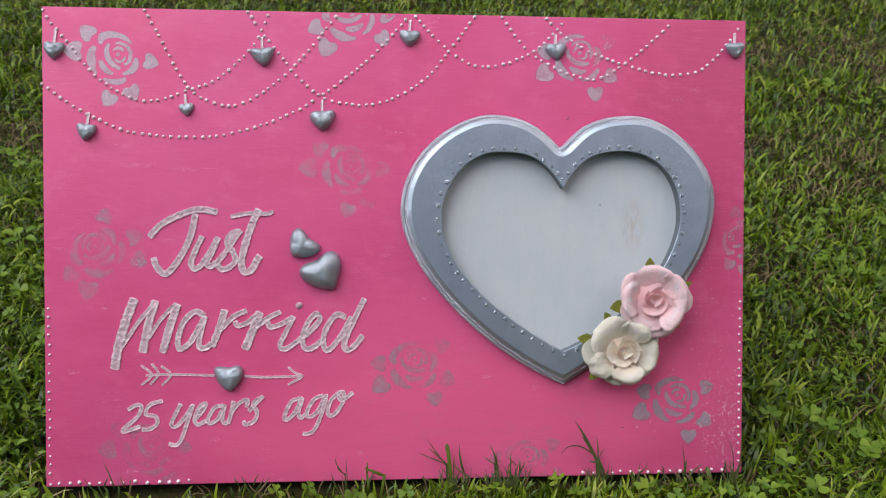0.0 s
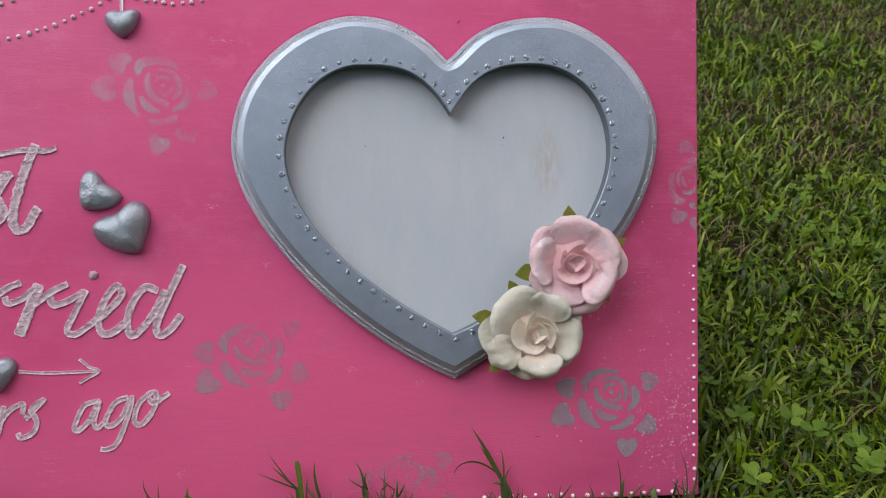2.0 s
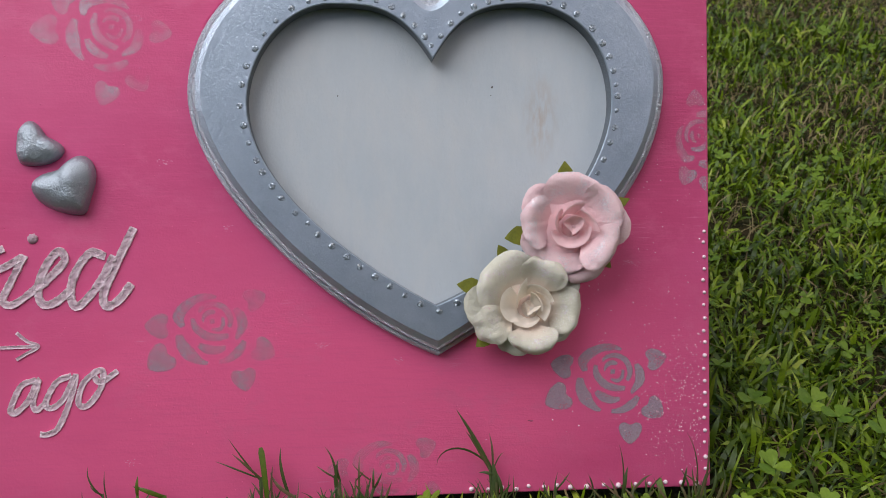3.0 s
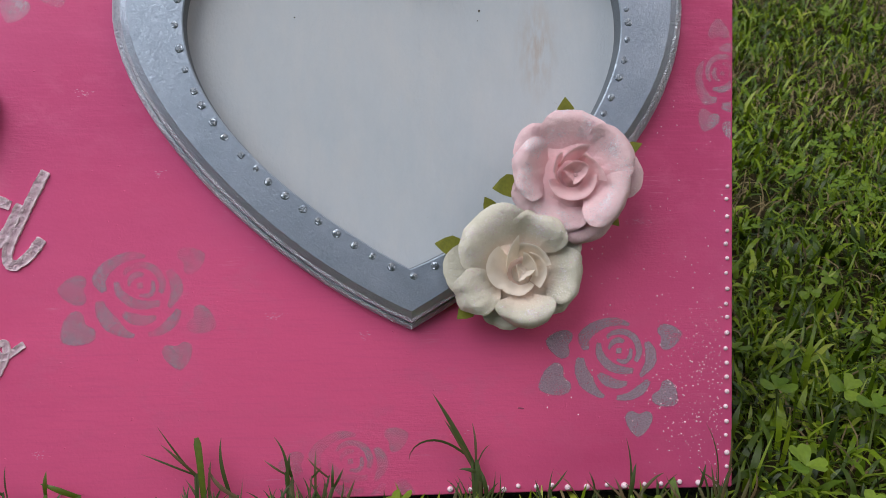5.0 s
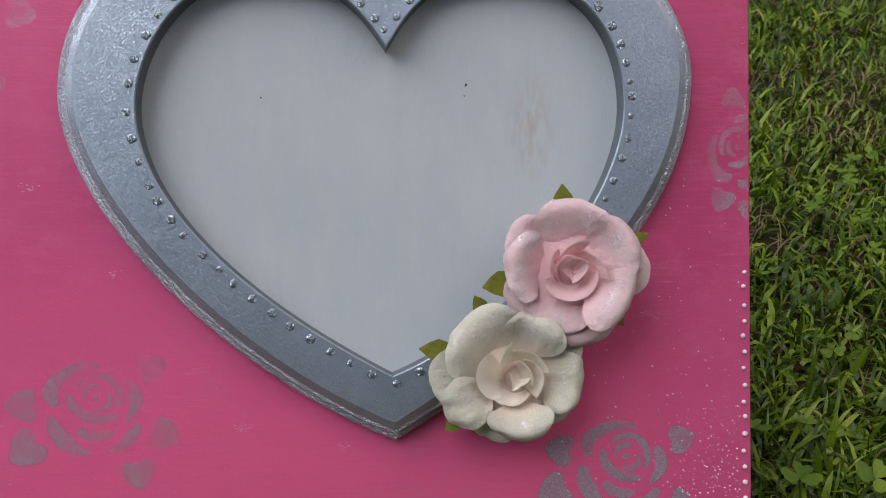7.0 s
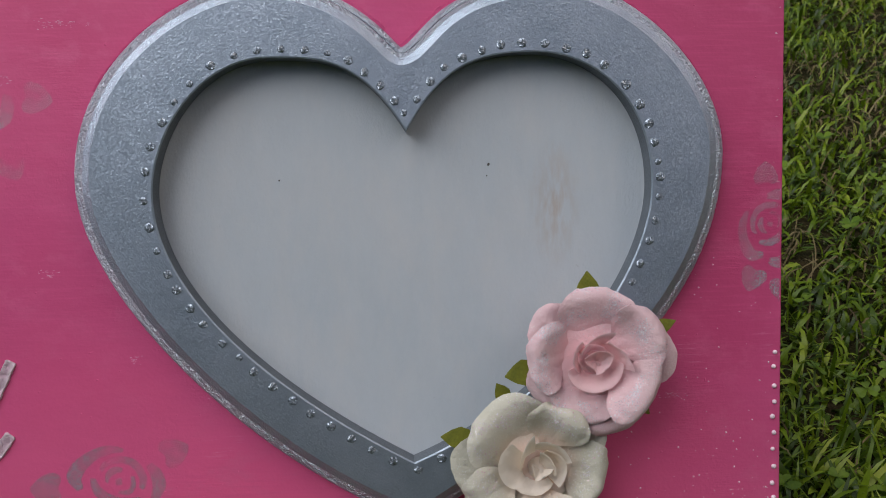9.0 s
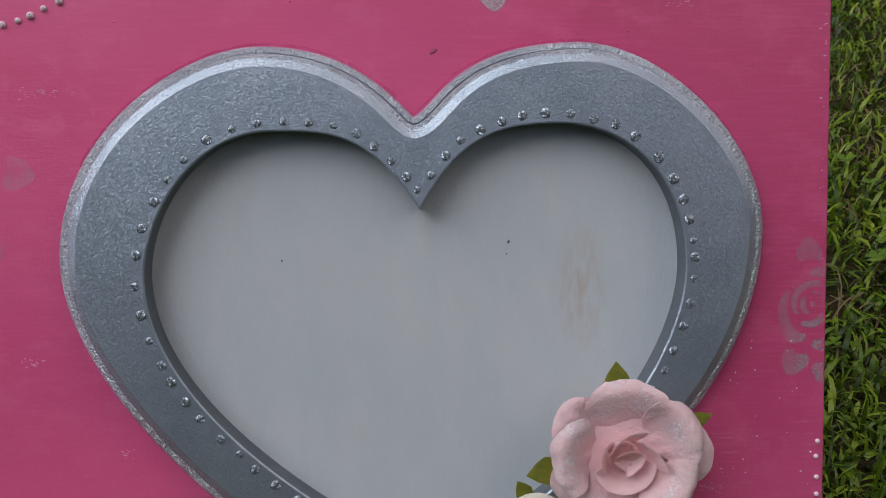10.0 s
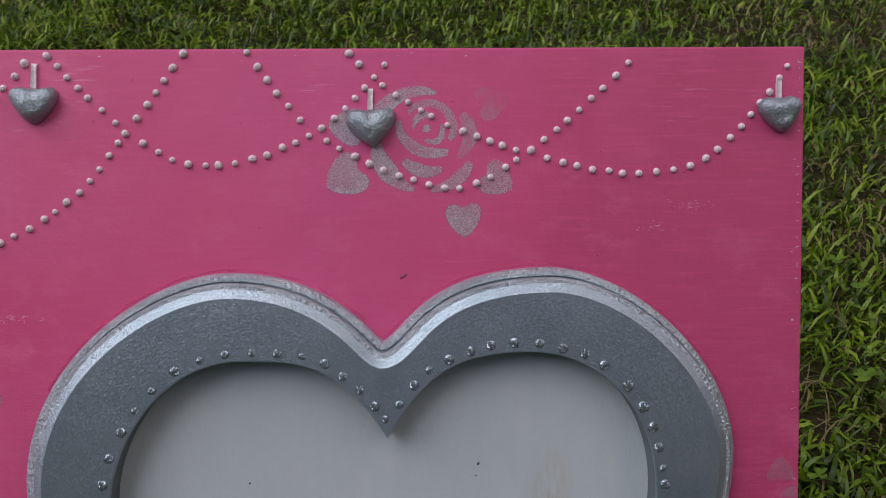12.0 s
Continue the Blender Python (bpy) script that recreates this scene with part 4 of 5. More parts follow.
def heart_mesh(width, high, seed, tall=1.0):
    bm = bmesh.new()
    k, rings, seg = width / 31.0, 8, 44
    rnd = [random.Random(seed).uniform(-1, 1) for _ in range(3)]
    centre = bm.verts.new((0, -high * (1 + 0.16 * noise.noise((0, 0, seed + 4))) / 1000, 0))
    last = None
    for r in range(1, rings + 2):
        s = min(r, rings) / rings
        ring = []
        for i in range(seg):
            t = i / seg * 2 * math.pi
            x, z = 16 * (0.60 * math.sin(t) + 0.40 * math.sin(t) ** 3), 12.0 * math.cos(t) - 3.6 * math.cos(2 * t) - 0.7 * math.cos(3 * t) + 1.0
            x, z = x * k * (1 + 0.05 * rnd[0]), z * k * 0.98 * tall
            g = s ** 0.9 * (1 + 0.10 * noise.noise((math.cos(t) * 1.3, math.sin(t) * 1.3, seed)))
            groove = 0.10 * math.exp(-((x * g) / (0.08 * width)) ** 2) * max(0, z * g / (0.35 * width))
            y = high * math.sqrt(max(0, 1 - s * s)) ** 0.75 * (1 - groove) + high * (0.16 * noise.noise((x * g * 3.6 / width, z * g * 3.6 / width, seed + 4)) + 0.06 * s * noise.noise((x * g * 0.55, z * g * 0.55, seed + 7))) if r < rings else (0.12 * high if r == rings else -0.2)
            f = 1.0 if r <= rings else 0.95
            ring.append(bm.verts.new((x * g * f / 1000, -y / 1000, z * g * f / 1000)))
        for i in range(seg):
            j = (i + 1) % seg
            bm.faces.new((centre, ring[i], ring[j]) if last is None else (last[i], ring[i], ring[j], last[j]))
        last = ring
    finish(bm, 70)
    return bm


HEARTS = [
    (-217.8, 273.6, 11.8, -4, 7.5, 1.2), (-198.5, 223.4, 12.4, -6, 7.0, 1.15), (-137.3, 237.8, 8.8, 8, 5.5, 1.2), (-89.8, 271.8, 14.8, 5, 6.4, 1.05),
    (-52.5, 232.2, 16.4, 3, 6.4, 1.05), (2.9, 285.0, 12.8, 0, 6.5, 1.1), (97.7, 278.2, 13.2, 3, 5.5, 1.1), (217.4, 281.0, 12.8, 4, 5.5, 1.1),
]
for k, (hx, hz, hw, tilt, hook, tall) in enumerate(HEARTS):
    h = part("clay_heart", heart_mesh(hw, 0.36 * hw, k, tall), M_CLAY, sign, "small silver clay heart hanging from a dotted garland")
    h.matrix_basis = pose(hx / 1000, 0, hz / 1000, 0, -tilt, 0)
    bm = bmesh.new()
    ridge(bm, [(0, 0.30 * hw), (0.2, 0.30 * hw + hook * 0.6), (0.5, 0.30 * hw + hook * 1.15)], 1.7, 1.2, 0.1, 0.3, k, 0.3)
    finish(bm, 70)
    part("hanger", bm, M_DOT, h, "white paint loop")
for hx, hz, hw, tilt, tall, what in ((-65.0, 152.2, 20.0, -42, 1.12, "silver clay heart tilted beside the lettering"), (-52.8, 135.2, 26.5, 30, 1.12, "larger silver clay heart with a cracked lobe"), (-111.6, 68.6, 18.4, 4, 1.2, "silver clay heart in the middle of the arrow")):
    h = part("clay_heart", heart_mesh(hw, 0.32 * hw, int(hw), tall), M_CLAY, sign, what)
    h.matrix_basis = pose(hx / 1000, 0, hz / 1000, 0, -tilt, 0)

# ---- dotted garlands and dotted edges ----
GARLANDS = [
    [(-224.3, 297.6), (-218.3, 288.3), (-209.2, 278.0), (-200.8, 265.9), (-192.0, 256.6), (-176.3, 246.3), (-158.7, 242.3), (-137.9, 248.6), (-119.0, 256.3), (-101.7, 271.4), (-92.9, 282.6), (-85.5, 299.7)],
    [(-162.5, 298.8), (-152.9, 280.8), (-143.0, 261.9), (-133.0, 247.6), (-115.9, 240.4), (-101.5, 242.0), (-82.1, 254.3), (-62.2, 274.2), (-42.6, 298.8)],
    [(-99.2, 299.1), (-89.7, 285.5), (-79.9, 273.6), (-69.7, 260.2), (-53.4, 246.5), (-39.1, 242.4), (-24.0, 241.5), (-6.0, 246.4), (13.9, 259.3), (28.4, 276.9), (44.8, 298.8)],
    [(-225.0, 252.3), (-211.2, 241.7), (-195.2, 232.4), (-173.0, 223.1), (-146.4, 220.2), (-120.6, 220.8), (-96.7, 226.0), (-71.9, 235.6), (-49.1, 249.8), (-25.8, 268.1), (-10.7, 283.4), (1.9, 297.6)],
    [(6.6, 298.1), (17.5, 286.8), (28.4, 276.9), (43.8, 267.7), (62.5, 268.4), (82.4, 276.7), (96.1, 288.6), (103.8, 297.8)],
    [(62.8, 298.8), (73.9, 283.8), (85.0, 273.5), (99.9, 265.7), (121.6, 259.4), (137.7, 266.3), (154.9, 279.4), (174.8, 297.4)],
    [(91.6, 298.3), (101.6, 289.1), (118.8, 278.4), (142.5, 269.7), (168.6, 263.8), (190.3, 265.2), (202.8, 273.6), (213.4, 285.6), (221.8, 296.9)],
]
drops = [mesh_from("paint_dot", dome(0.00106, 0.00105, 14, 6, 0.12, s, -0.00042), M_DOT) for s in range(3)]
rng = random.Random(9)


placed = []


def drop(x, z, size, stretch=1.0, turn=0.0):
    if any(math.hypot(x - px, z - pz) < 2.6 for px, pz in placed):
        return
    placed.append((x, z))
    d = part("paint_dot", rng.choice(drops), M_DOT, sign)
    d.matrix_basis = pose(x / 1000, 0, z / 1000, 0, turn, 0) @ Matrix.Diagonal((size * stretch, size, size, 1))


for points in GARLANDS:
    fine = spline(points, 0.2)
    at = 0.0
    while at < (len(fine) - 1) * 0.2:
        q = fine[int(at / 0.2)]
        drop(q.x + rng.uniform(-0.25, 0.25), q.y + rng.uniform(-0.25, 0.25), rng.uniform(0.85, 1.15), rng.choice((1, 1, 1, 1.15)), rng.uniform(0, 360))
        at += rng.uniform(3.8, 5.2)
for k in range(20):
    drop(-222.4 + rng.uniform(-0.4, 0.4), 2.5 + 5.8 * k + rng.uniform(-0.7, 0.7), rng.uniform(0.6, 0.9))
for k in range(21):
    drop(222.6 + rng.uniform(-0.4, 0.3), 2.5 + 5.6 * k + rng.uniform(-0.6, 0.6), rng.uniform(0.7, 1.0))
zx = -217.0
while zx < 220:
    if not -130 < zx < 112:
        drop(zx, 1.8 + rng.uniform(-0.4, 1.0), rng.uniform(0.8, 1.25))
    zx += rng.uniform(5.3, 8.0)

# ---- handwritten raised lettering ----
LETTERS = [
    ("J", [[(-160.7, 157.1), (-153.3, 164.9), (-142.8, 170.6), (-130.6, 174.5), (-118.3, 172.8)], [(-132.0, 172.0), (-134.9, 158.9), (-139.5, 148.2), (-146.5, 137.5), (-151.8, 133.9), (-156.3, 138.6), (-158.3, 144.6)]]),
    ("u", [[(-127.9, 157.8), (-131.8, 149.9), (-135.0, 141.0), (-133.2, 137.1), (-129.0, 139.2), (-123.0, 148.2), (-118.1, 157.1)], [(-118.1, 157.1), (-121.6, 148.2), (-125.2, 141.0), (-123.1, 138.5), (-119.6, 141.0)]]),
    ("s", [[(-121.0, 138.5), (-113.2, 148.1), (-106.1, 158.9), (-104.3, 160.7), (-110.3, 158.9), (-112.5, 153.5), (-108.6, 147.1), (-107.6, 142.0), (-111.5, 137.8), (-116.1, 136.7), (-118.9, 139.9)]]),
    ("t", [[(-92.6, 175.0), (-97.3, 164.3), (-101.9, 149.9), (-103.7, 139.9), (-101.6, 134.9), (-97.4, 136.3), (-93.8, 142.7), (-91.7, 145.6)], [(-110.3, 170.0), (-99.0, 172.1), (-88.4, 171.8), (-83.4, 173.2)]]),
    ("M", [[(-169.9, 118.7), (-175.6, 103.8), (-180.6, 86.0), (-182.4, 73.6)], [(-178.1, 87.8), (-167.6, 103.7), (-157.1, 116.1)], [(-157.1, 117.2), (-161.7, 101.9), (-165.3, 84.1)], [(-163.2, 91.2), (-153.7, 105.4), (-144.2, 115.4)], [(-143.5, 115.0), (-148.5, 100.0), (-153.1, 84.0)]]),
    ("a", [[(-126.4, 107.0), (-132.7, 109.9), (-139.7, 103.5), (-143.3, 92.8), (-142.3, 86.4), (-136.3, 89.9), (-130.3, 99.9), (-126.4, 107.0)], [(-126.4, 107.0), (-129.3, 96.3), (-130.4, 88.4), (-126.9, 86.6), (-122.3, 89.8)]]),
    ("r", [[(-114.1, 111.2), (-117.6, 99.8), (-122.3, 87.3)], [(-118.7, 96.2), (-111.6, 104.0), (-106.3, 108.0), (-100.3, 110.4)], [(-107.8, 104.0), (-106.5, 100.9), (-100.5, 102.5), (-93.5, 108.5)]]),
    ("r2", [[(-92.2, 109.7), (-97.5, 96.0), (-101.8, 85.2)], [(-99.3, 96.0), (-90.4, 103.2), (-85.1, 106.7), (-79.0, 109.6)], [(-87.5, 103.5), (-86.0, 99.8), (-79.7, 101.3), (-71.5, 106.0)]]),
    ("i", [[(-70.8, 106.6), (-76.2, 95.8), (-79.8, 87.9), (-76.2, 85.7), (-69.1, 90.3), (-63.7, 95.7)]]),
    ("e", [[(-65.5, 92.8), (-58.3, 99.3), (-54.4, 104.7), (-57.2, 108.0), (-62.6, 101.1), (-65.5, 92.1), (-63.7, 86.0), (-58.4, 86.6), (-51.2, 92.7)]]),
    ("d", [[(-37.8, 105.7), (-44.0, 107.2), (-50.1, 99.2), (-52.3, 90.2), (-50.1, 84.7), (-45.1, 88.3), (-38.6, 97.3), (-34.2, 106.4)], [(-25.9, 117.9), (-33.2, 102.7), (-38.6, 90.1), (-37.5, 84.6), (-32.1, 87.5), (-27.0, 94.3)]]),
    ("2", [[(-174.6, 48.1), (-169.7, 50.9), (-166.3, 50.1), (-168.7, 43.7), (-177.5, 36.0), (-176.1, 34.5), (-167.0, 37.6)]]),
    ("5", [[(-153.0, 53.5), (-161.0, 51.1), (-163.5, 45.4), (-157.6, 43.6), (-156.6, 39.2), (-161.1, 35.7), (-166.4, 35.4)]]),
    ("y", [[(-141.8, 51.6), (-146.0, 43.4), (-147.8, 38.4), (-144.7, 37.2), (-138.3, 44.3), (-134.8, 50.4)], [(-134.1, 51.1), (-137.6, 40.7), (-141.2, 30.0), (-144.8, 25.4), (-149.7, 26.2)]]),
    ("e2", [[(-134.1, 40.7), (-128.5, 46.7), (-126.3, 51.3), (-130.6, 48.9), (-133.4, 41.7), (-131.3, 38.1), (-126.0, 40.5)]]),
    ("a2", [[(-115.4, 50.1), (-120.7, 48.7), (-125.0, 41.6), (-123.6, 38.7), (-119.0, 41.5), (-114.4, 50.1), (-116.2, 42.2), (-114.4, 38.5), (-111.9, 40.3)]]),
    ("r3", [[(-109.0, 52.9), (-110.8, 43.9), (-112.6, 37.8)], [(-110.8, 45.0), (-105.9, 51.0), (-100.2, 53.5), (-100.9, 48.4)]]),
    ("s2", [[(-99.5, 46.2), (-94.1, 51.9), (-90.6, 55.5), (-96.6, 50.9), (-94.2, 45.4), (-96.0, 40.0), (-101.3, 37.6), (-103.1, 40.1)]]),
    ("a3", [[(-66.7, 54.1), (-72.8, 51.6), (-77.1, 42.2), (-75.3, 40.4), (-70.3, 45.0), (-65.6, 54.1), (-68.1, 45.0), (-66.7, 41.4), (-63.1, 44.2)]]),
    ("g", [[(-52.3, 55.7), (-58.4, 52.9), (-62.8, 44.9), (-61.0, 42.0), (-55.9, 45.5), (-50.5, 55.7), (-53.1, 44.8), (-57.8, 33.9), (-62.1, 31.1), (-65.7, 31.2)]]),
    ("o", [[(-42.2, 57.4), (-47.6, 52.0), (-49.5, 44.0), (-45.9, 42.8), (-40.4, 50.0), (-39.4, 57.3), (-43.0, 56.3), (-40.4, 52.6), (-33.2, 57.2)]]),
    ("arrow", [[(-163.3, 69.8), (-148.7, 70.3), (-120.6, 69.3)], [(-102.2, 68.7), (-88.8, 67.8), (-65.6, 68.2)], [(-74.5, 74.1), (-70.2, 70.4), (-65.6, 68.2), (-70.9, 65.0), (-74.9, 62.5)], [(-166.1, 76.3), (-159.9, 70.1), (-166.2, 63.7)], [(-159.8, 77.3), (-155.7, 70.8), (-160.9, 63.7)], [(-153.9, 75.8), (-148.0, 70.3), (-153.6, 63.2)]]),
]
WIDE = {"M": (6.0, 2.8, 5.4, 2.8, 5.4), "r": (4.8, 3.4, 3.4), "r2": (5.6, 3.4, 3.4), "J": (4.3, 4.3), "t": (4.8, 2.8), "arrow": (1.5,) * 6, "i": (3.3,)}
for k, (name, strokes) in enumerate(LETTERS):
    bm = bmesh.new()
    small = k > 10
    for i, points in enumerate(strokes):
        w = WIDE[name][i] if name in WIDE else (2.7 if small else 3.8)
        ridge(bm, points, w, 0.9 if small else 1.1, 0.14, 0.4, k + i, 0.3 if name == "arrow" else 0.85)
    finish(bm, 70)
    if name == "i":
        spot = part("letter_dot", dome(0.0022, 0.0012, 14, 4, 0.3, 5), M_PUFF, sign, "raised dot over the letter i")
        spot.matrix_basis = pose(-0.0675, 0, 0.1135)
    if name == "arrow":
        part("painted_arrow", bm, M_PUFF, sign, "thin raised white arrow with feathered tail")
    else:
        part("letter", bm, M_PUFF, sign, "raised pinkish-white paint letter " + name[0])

# ---- stencilled silver roses ----
STROKES = [
    ([(-12.3, 0.6), (-13.3, 5.2), (-10.2, 8.6), (-5.1, 10.9), (0.0, 11.2), (4.4, 10.0)], (2.0, 4.4, 4.0, 3.2, 2.8, 1.2)),
    ([(-4.7, 5.1), (-2.6, 7.0), (2.1, 7.4), (6.2, 4.9), (7.9, -0.2), (6.2, -4.2)], (1.2, 2.0, 2.2, 2.4, 2.4, 1.6)),
    ([(-7.8, 3.7), (-7.2, -0.9), (-3.5, -5.2), (1.1, -6.9), (5.8, -7.2)], (1.6, 2.8, 3.2, 2.8, 2.0)),
    ([(-3.9, 0.8), (-2.6, 3.2), (0.0, 4.4), (2.5, 3.5)], (0.8, 1.8, 2.2, 1.4)),
    ([(-1.2, 0.2), (1.5, 0.5)], (2.0, 2.0)),
    ([(-1.0, -2.9), (2.1, -3.7), (4.2, -2.1), (4.8, 1.5)], (1.0, 1.8, 1.6, 1.2)),
    ([(10.6, 3.8), (12.3, -0.3), (12.1, -4.3), (9.8, -7.5), (7.9, -9.7)], (2.0, 3.6, 4.0, 2.8, 1.4)),
    ([(-14.8, -1.8), (-14.4, -6.8), (-11.7, -11.9), (-8.2, -15.4), (-5.1, -16.9)], (2.4, 4.4, 5.3, 3.2, 1.2)),
    ([(-7.8, -8.0), (-5.1, -10.4), (-1.0, -12.1), (3.5, -11.8)], (2.0, 3.6, 3.2, 1.6)),
    ([(-1.0, -17.4), (4.2, -16.7), (8.9, -14.0), (11.8, -10.4)], (1.6, 2.8, 3.6, 2.0)),
]
STENCIL_LEAVES = [(-22.0, 3.3, 168, 10.8), (-24.0, -10.4, 205, 12.6), (19.0, 5.6, 12, 10), (18.0, -16.2, -38, 10.6), (7.8, -26.2, -92, 10.6)]


def stencil_rose(x, z, turn, cover, scale=1.0, fade=0.0, side=0.0):
    """A rose dabbed through a stencil; it fades towards the angle side."""
    rose = new("stencilled_rose")
    rose.parent = sign
    tagged(rose, "worn silver stencilled rose" if cover < 0.6 else "silver stencilled rose with leaves")
    a = radians(turn)

    def put(px, pz):
        qx, qz = x + scale * (px * math.cos(a) + pz * math.sin(a)), z + scale * (-px * math.sin(a) + pz * math.cos(a))
        return max(-224.2, min(224.2, qx)), max(0.8, min(299.2, qz))

    def piece(name, rings, centre):
        """Joins outlines from the rim inwards; the paint thins out to the rim."""
        bm = bmesh.new()
        layer = bm.verts.layers.float.new("soft")
        made = []
        for ring, soft in rings:
            row = []
            for q in ring:
                px, pz = put(*q)
                v = bm.verts.new((px / 1000, -0.00008, pz / 1000))
                v[layer] = soft
                row.append(v)
            made.append(row)
        n = len(made[0])
        for r, q in zip(made, made[1:]):
            for i in range(n):
                bm.faces.new((r[i], r[(i + 1) % n], q[(i + 1) % n], q[i]))
        if name == "stencil_leaf":
            bm.faces.new(made[-1])
        else:
            for i in range(n // 2 - 1):
                bm.faces.new((made[-1][i], made[-1][i + 1], made[-1][n - 2 - i], made[-1][n - 1 - i]))
        bmesh.ops.remove_doubles(bm, verts=bm.verts, dist=0.00001)
        bmesh.ops.dissolve_degenerate(bm, dist=0.00001, edges=bm.edges)
        bmesh.ops.recalc_face_normals(bm, faces=bm.faces)
        if bm.faces and sum(f.calc_area() for f in bm.faces) > 1e-6:
            out = (centre[0] * math.cos(radians(side)) + centre[1] * math.sin(radians(side))) / 20
            dab = part(name, bm, M_STENCIL, rose)
            # tone paints the sky's sheen on: paler the higher the rose sits.
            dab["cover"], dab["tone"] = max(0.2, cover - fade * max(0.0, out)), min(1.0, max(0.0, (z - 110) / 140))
        else:
            bm.free()

    for points, widths in STROKES:
        c = spline(points, 0.5)
        n = len(c)
        rings = []
        for trim, soft in ((-0.4, 0.0), (0.45, 1.0)):
            left, right = [], []
            for i, q in enumerate(c):
                d = (c[min(i + 1, n - 1)] - c[max(i - 1, 0)]).normalized()
                s = i / (n - 1) * (len(widths) - 1)
                k = min(int(s), len(widths) - 2)
                w = 1.18 * (widths[k] + (widths[k + 1] - widths[k]) * (s - k)) / 2 * math.sqrt(min(1, (min(i, n - 1 - i) + 0.5) * 0.5 / 0.8))
                w = max(0.1, w - trim)
                left.append((q.x - d.y * w, q.y + d.x * w))
                right.append((q.x + d.y * w, q.y - d.x * w))
            rings.append((left + right[::-1], soft))
        piece("stencil_petal", rings, c[n // 2])
    for lx, lz, way, size in STENCIL_LEAVES:
        w = radians(way)
        rings = []
        for grow, soft in ((1.10, 0.0), (0.90, 1.0)):
            rim = []
            for i in range(40):
                t = i / 40 * 2 * math.pi
                along = 0.47 * math.cos(t) + 0.05 * math.cos(2 * t) + 0.15 * math.exp(-(((t - math.pi) / 0.35) ** 2)) + 0.05 * math.exp(-((min(t, 2 * math.pi - t) / 0.35) ** 2))
                across = 0.50 * math.sin(t) * (1 - 0.16 * math.cos(t))
                rim.append((lx + grow * size * (along * math.cos(w) - across * math.sin(w)), lz + grow * size * (along * math.sin(w) + across * math.cos(w))))
            rings.append((rim, soft))
        piece("stencil_leaf", rings, (lx, lz))


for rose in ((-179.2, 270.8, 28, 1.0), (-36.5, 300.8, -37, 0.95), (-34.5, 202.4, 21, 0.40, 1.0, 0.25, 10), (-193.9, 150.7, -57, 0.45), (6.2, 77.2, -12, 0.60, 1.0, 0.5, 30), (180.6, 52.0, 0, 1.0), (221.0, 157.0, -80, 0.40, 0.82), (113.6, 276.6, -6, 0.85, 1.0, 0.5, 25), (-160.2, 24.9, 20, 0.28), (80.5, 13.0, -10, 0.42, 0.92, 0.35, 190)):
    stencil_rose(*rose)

# ---- paper roses ----


def petal(bm, way, near, far, wide, low, crest, rim, seed, ruffle, point, roll):
    """A paper petal that climbs from the radius near to a crest and rolls over to its rim at the radius far; millimetres, the flower facing +z.
    point: how sharply it narrows; roll: how far the sides fold back."""
    th, rings, seg, skins, span = radians(way), 12, 52, [], far - near
    p0, p3 = Vector((near, low)), Vector((far, rim))
    p1 = Vector((near + 0.40 * span, low + 0.30 * (crest - low)))
    p2 = Vector((near + 0.84 * span, crest + 0.9 * (crest - rim) + 1.5))
    for skin in (0.0, 0.35):
        rows = []
        for r in range(rings + 1):
            p = (r / rings) ** 0.85
            row = []
            for i in range(seg if r else 1):
                t = i / seg * 2 * math.pi
                c, q = math.cos(t), math.sin(t)
                b = 0.5 + 0.5 * p * q
                b += 0.06 * p * p * noise.noise((c * 1.4, q * 1.4, seed + 3)) * (q > -0.2) + 0.02 * p**4 * noise.noise((c * 6, q * 6, seed + 4)) * (q > 0)
                a = p * math.copysign(abs(c) ** 0.85, c) * (0.42 + 0.58 * min(1, b * 1.55)) * (1 - point * max(0.0, b) ** 2.2) * (1 + 0.09 * noise.noise((c * 1.5, q * 1.5, seed)))
                b = min(1.06, b)
                u = 1 - b
                at = p0 * u**3 + p1 * 3 * b * u * u + p2 * 3 * b * b * u + p3 * b**3
                slope = (p1 - p0) * u * u + (p2 - p1) * 2 * b * u + (p3 - p2) * b * b
                slope = slope.normalized() if slope.length > 1e-6 else Vector((0, 1))
                out = Vector((-slope.y, slope.x))
                up = ruffle * (noise.noise((a * 1.3, b * 1.6, seed + 5)) + 0.35 * p * noise.noise((a * 4, b * 4, seed + 8))) - skin
                up -= roll * max(0.0, abs(a) - 0.35) ** 2 * 1.6
                at = at + out * up
                g = th + a * wide / 2 / max(at.x, 13.0)
                row.append(bm.verts.new((at.x * math.cos(g) / 1000, at.x * math.sin(g) / 1000, at.y / 1000)))
            rows.append(row)
        for i in range(seg):
            j = (i + 1) % seg
            bm.faces.new((rows[0][0], rows[1][i], rows[1][j]))
            for r in range(1, rings):
                bm.faces.new((rows[r][i], rows[r + 1][i], rows[r + 1][j], rows[r][j]))
        skins.append(rows[-1])
    for i in range(seg):
        j = (i + 1) % seg
        bm.faces.new((skins[0][i], skins[0][j], skins[1][j], skins[1][i]))
    finish(bm, 55)


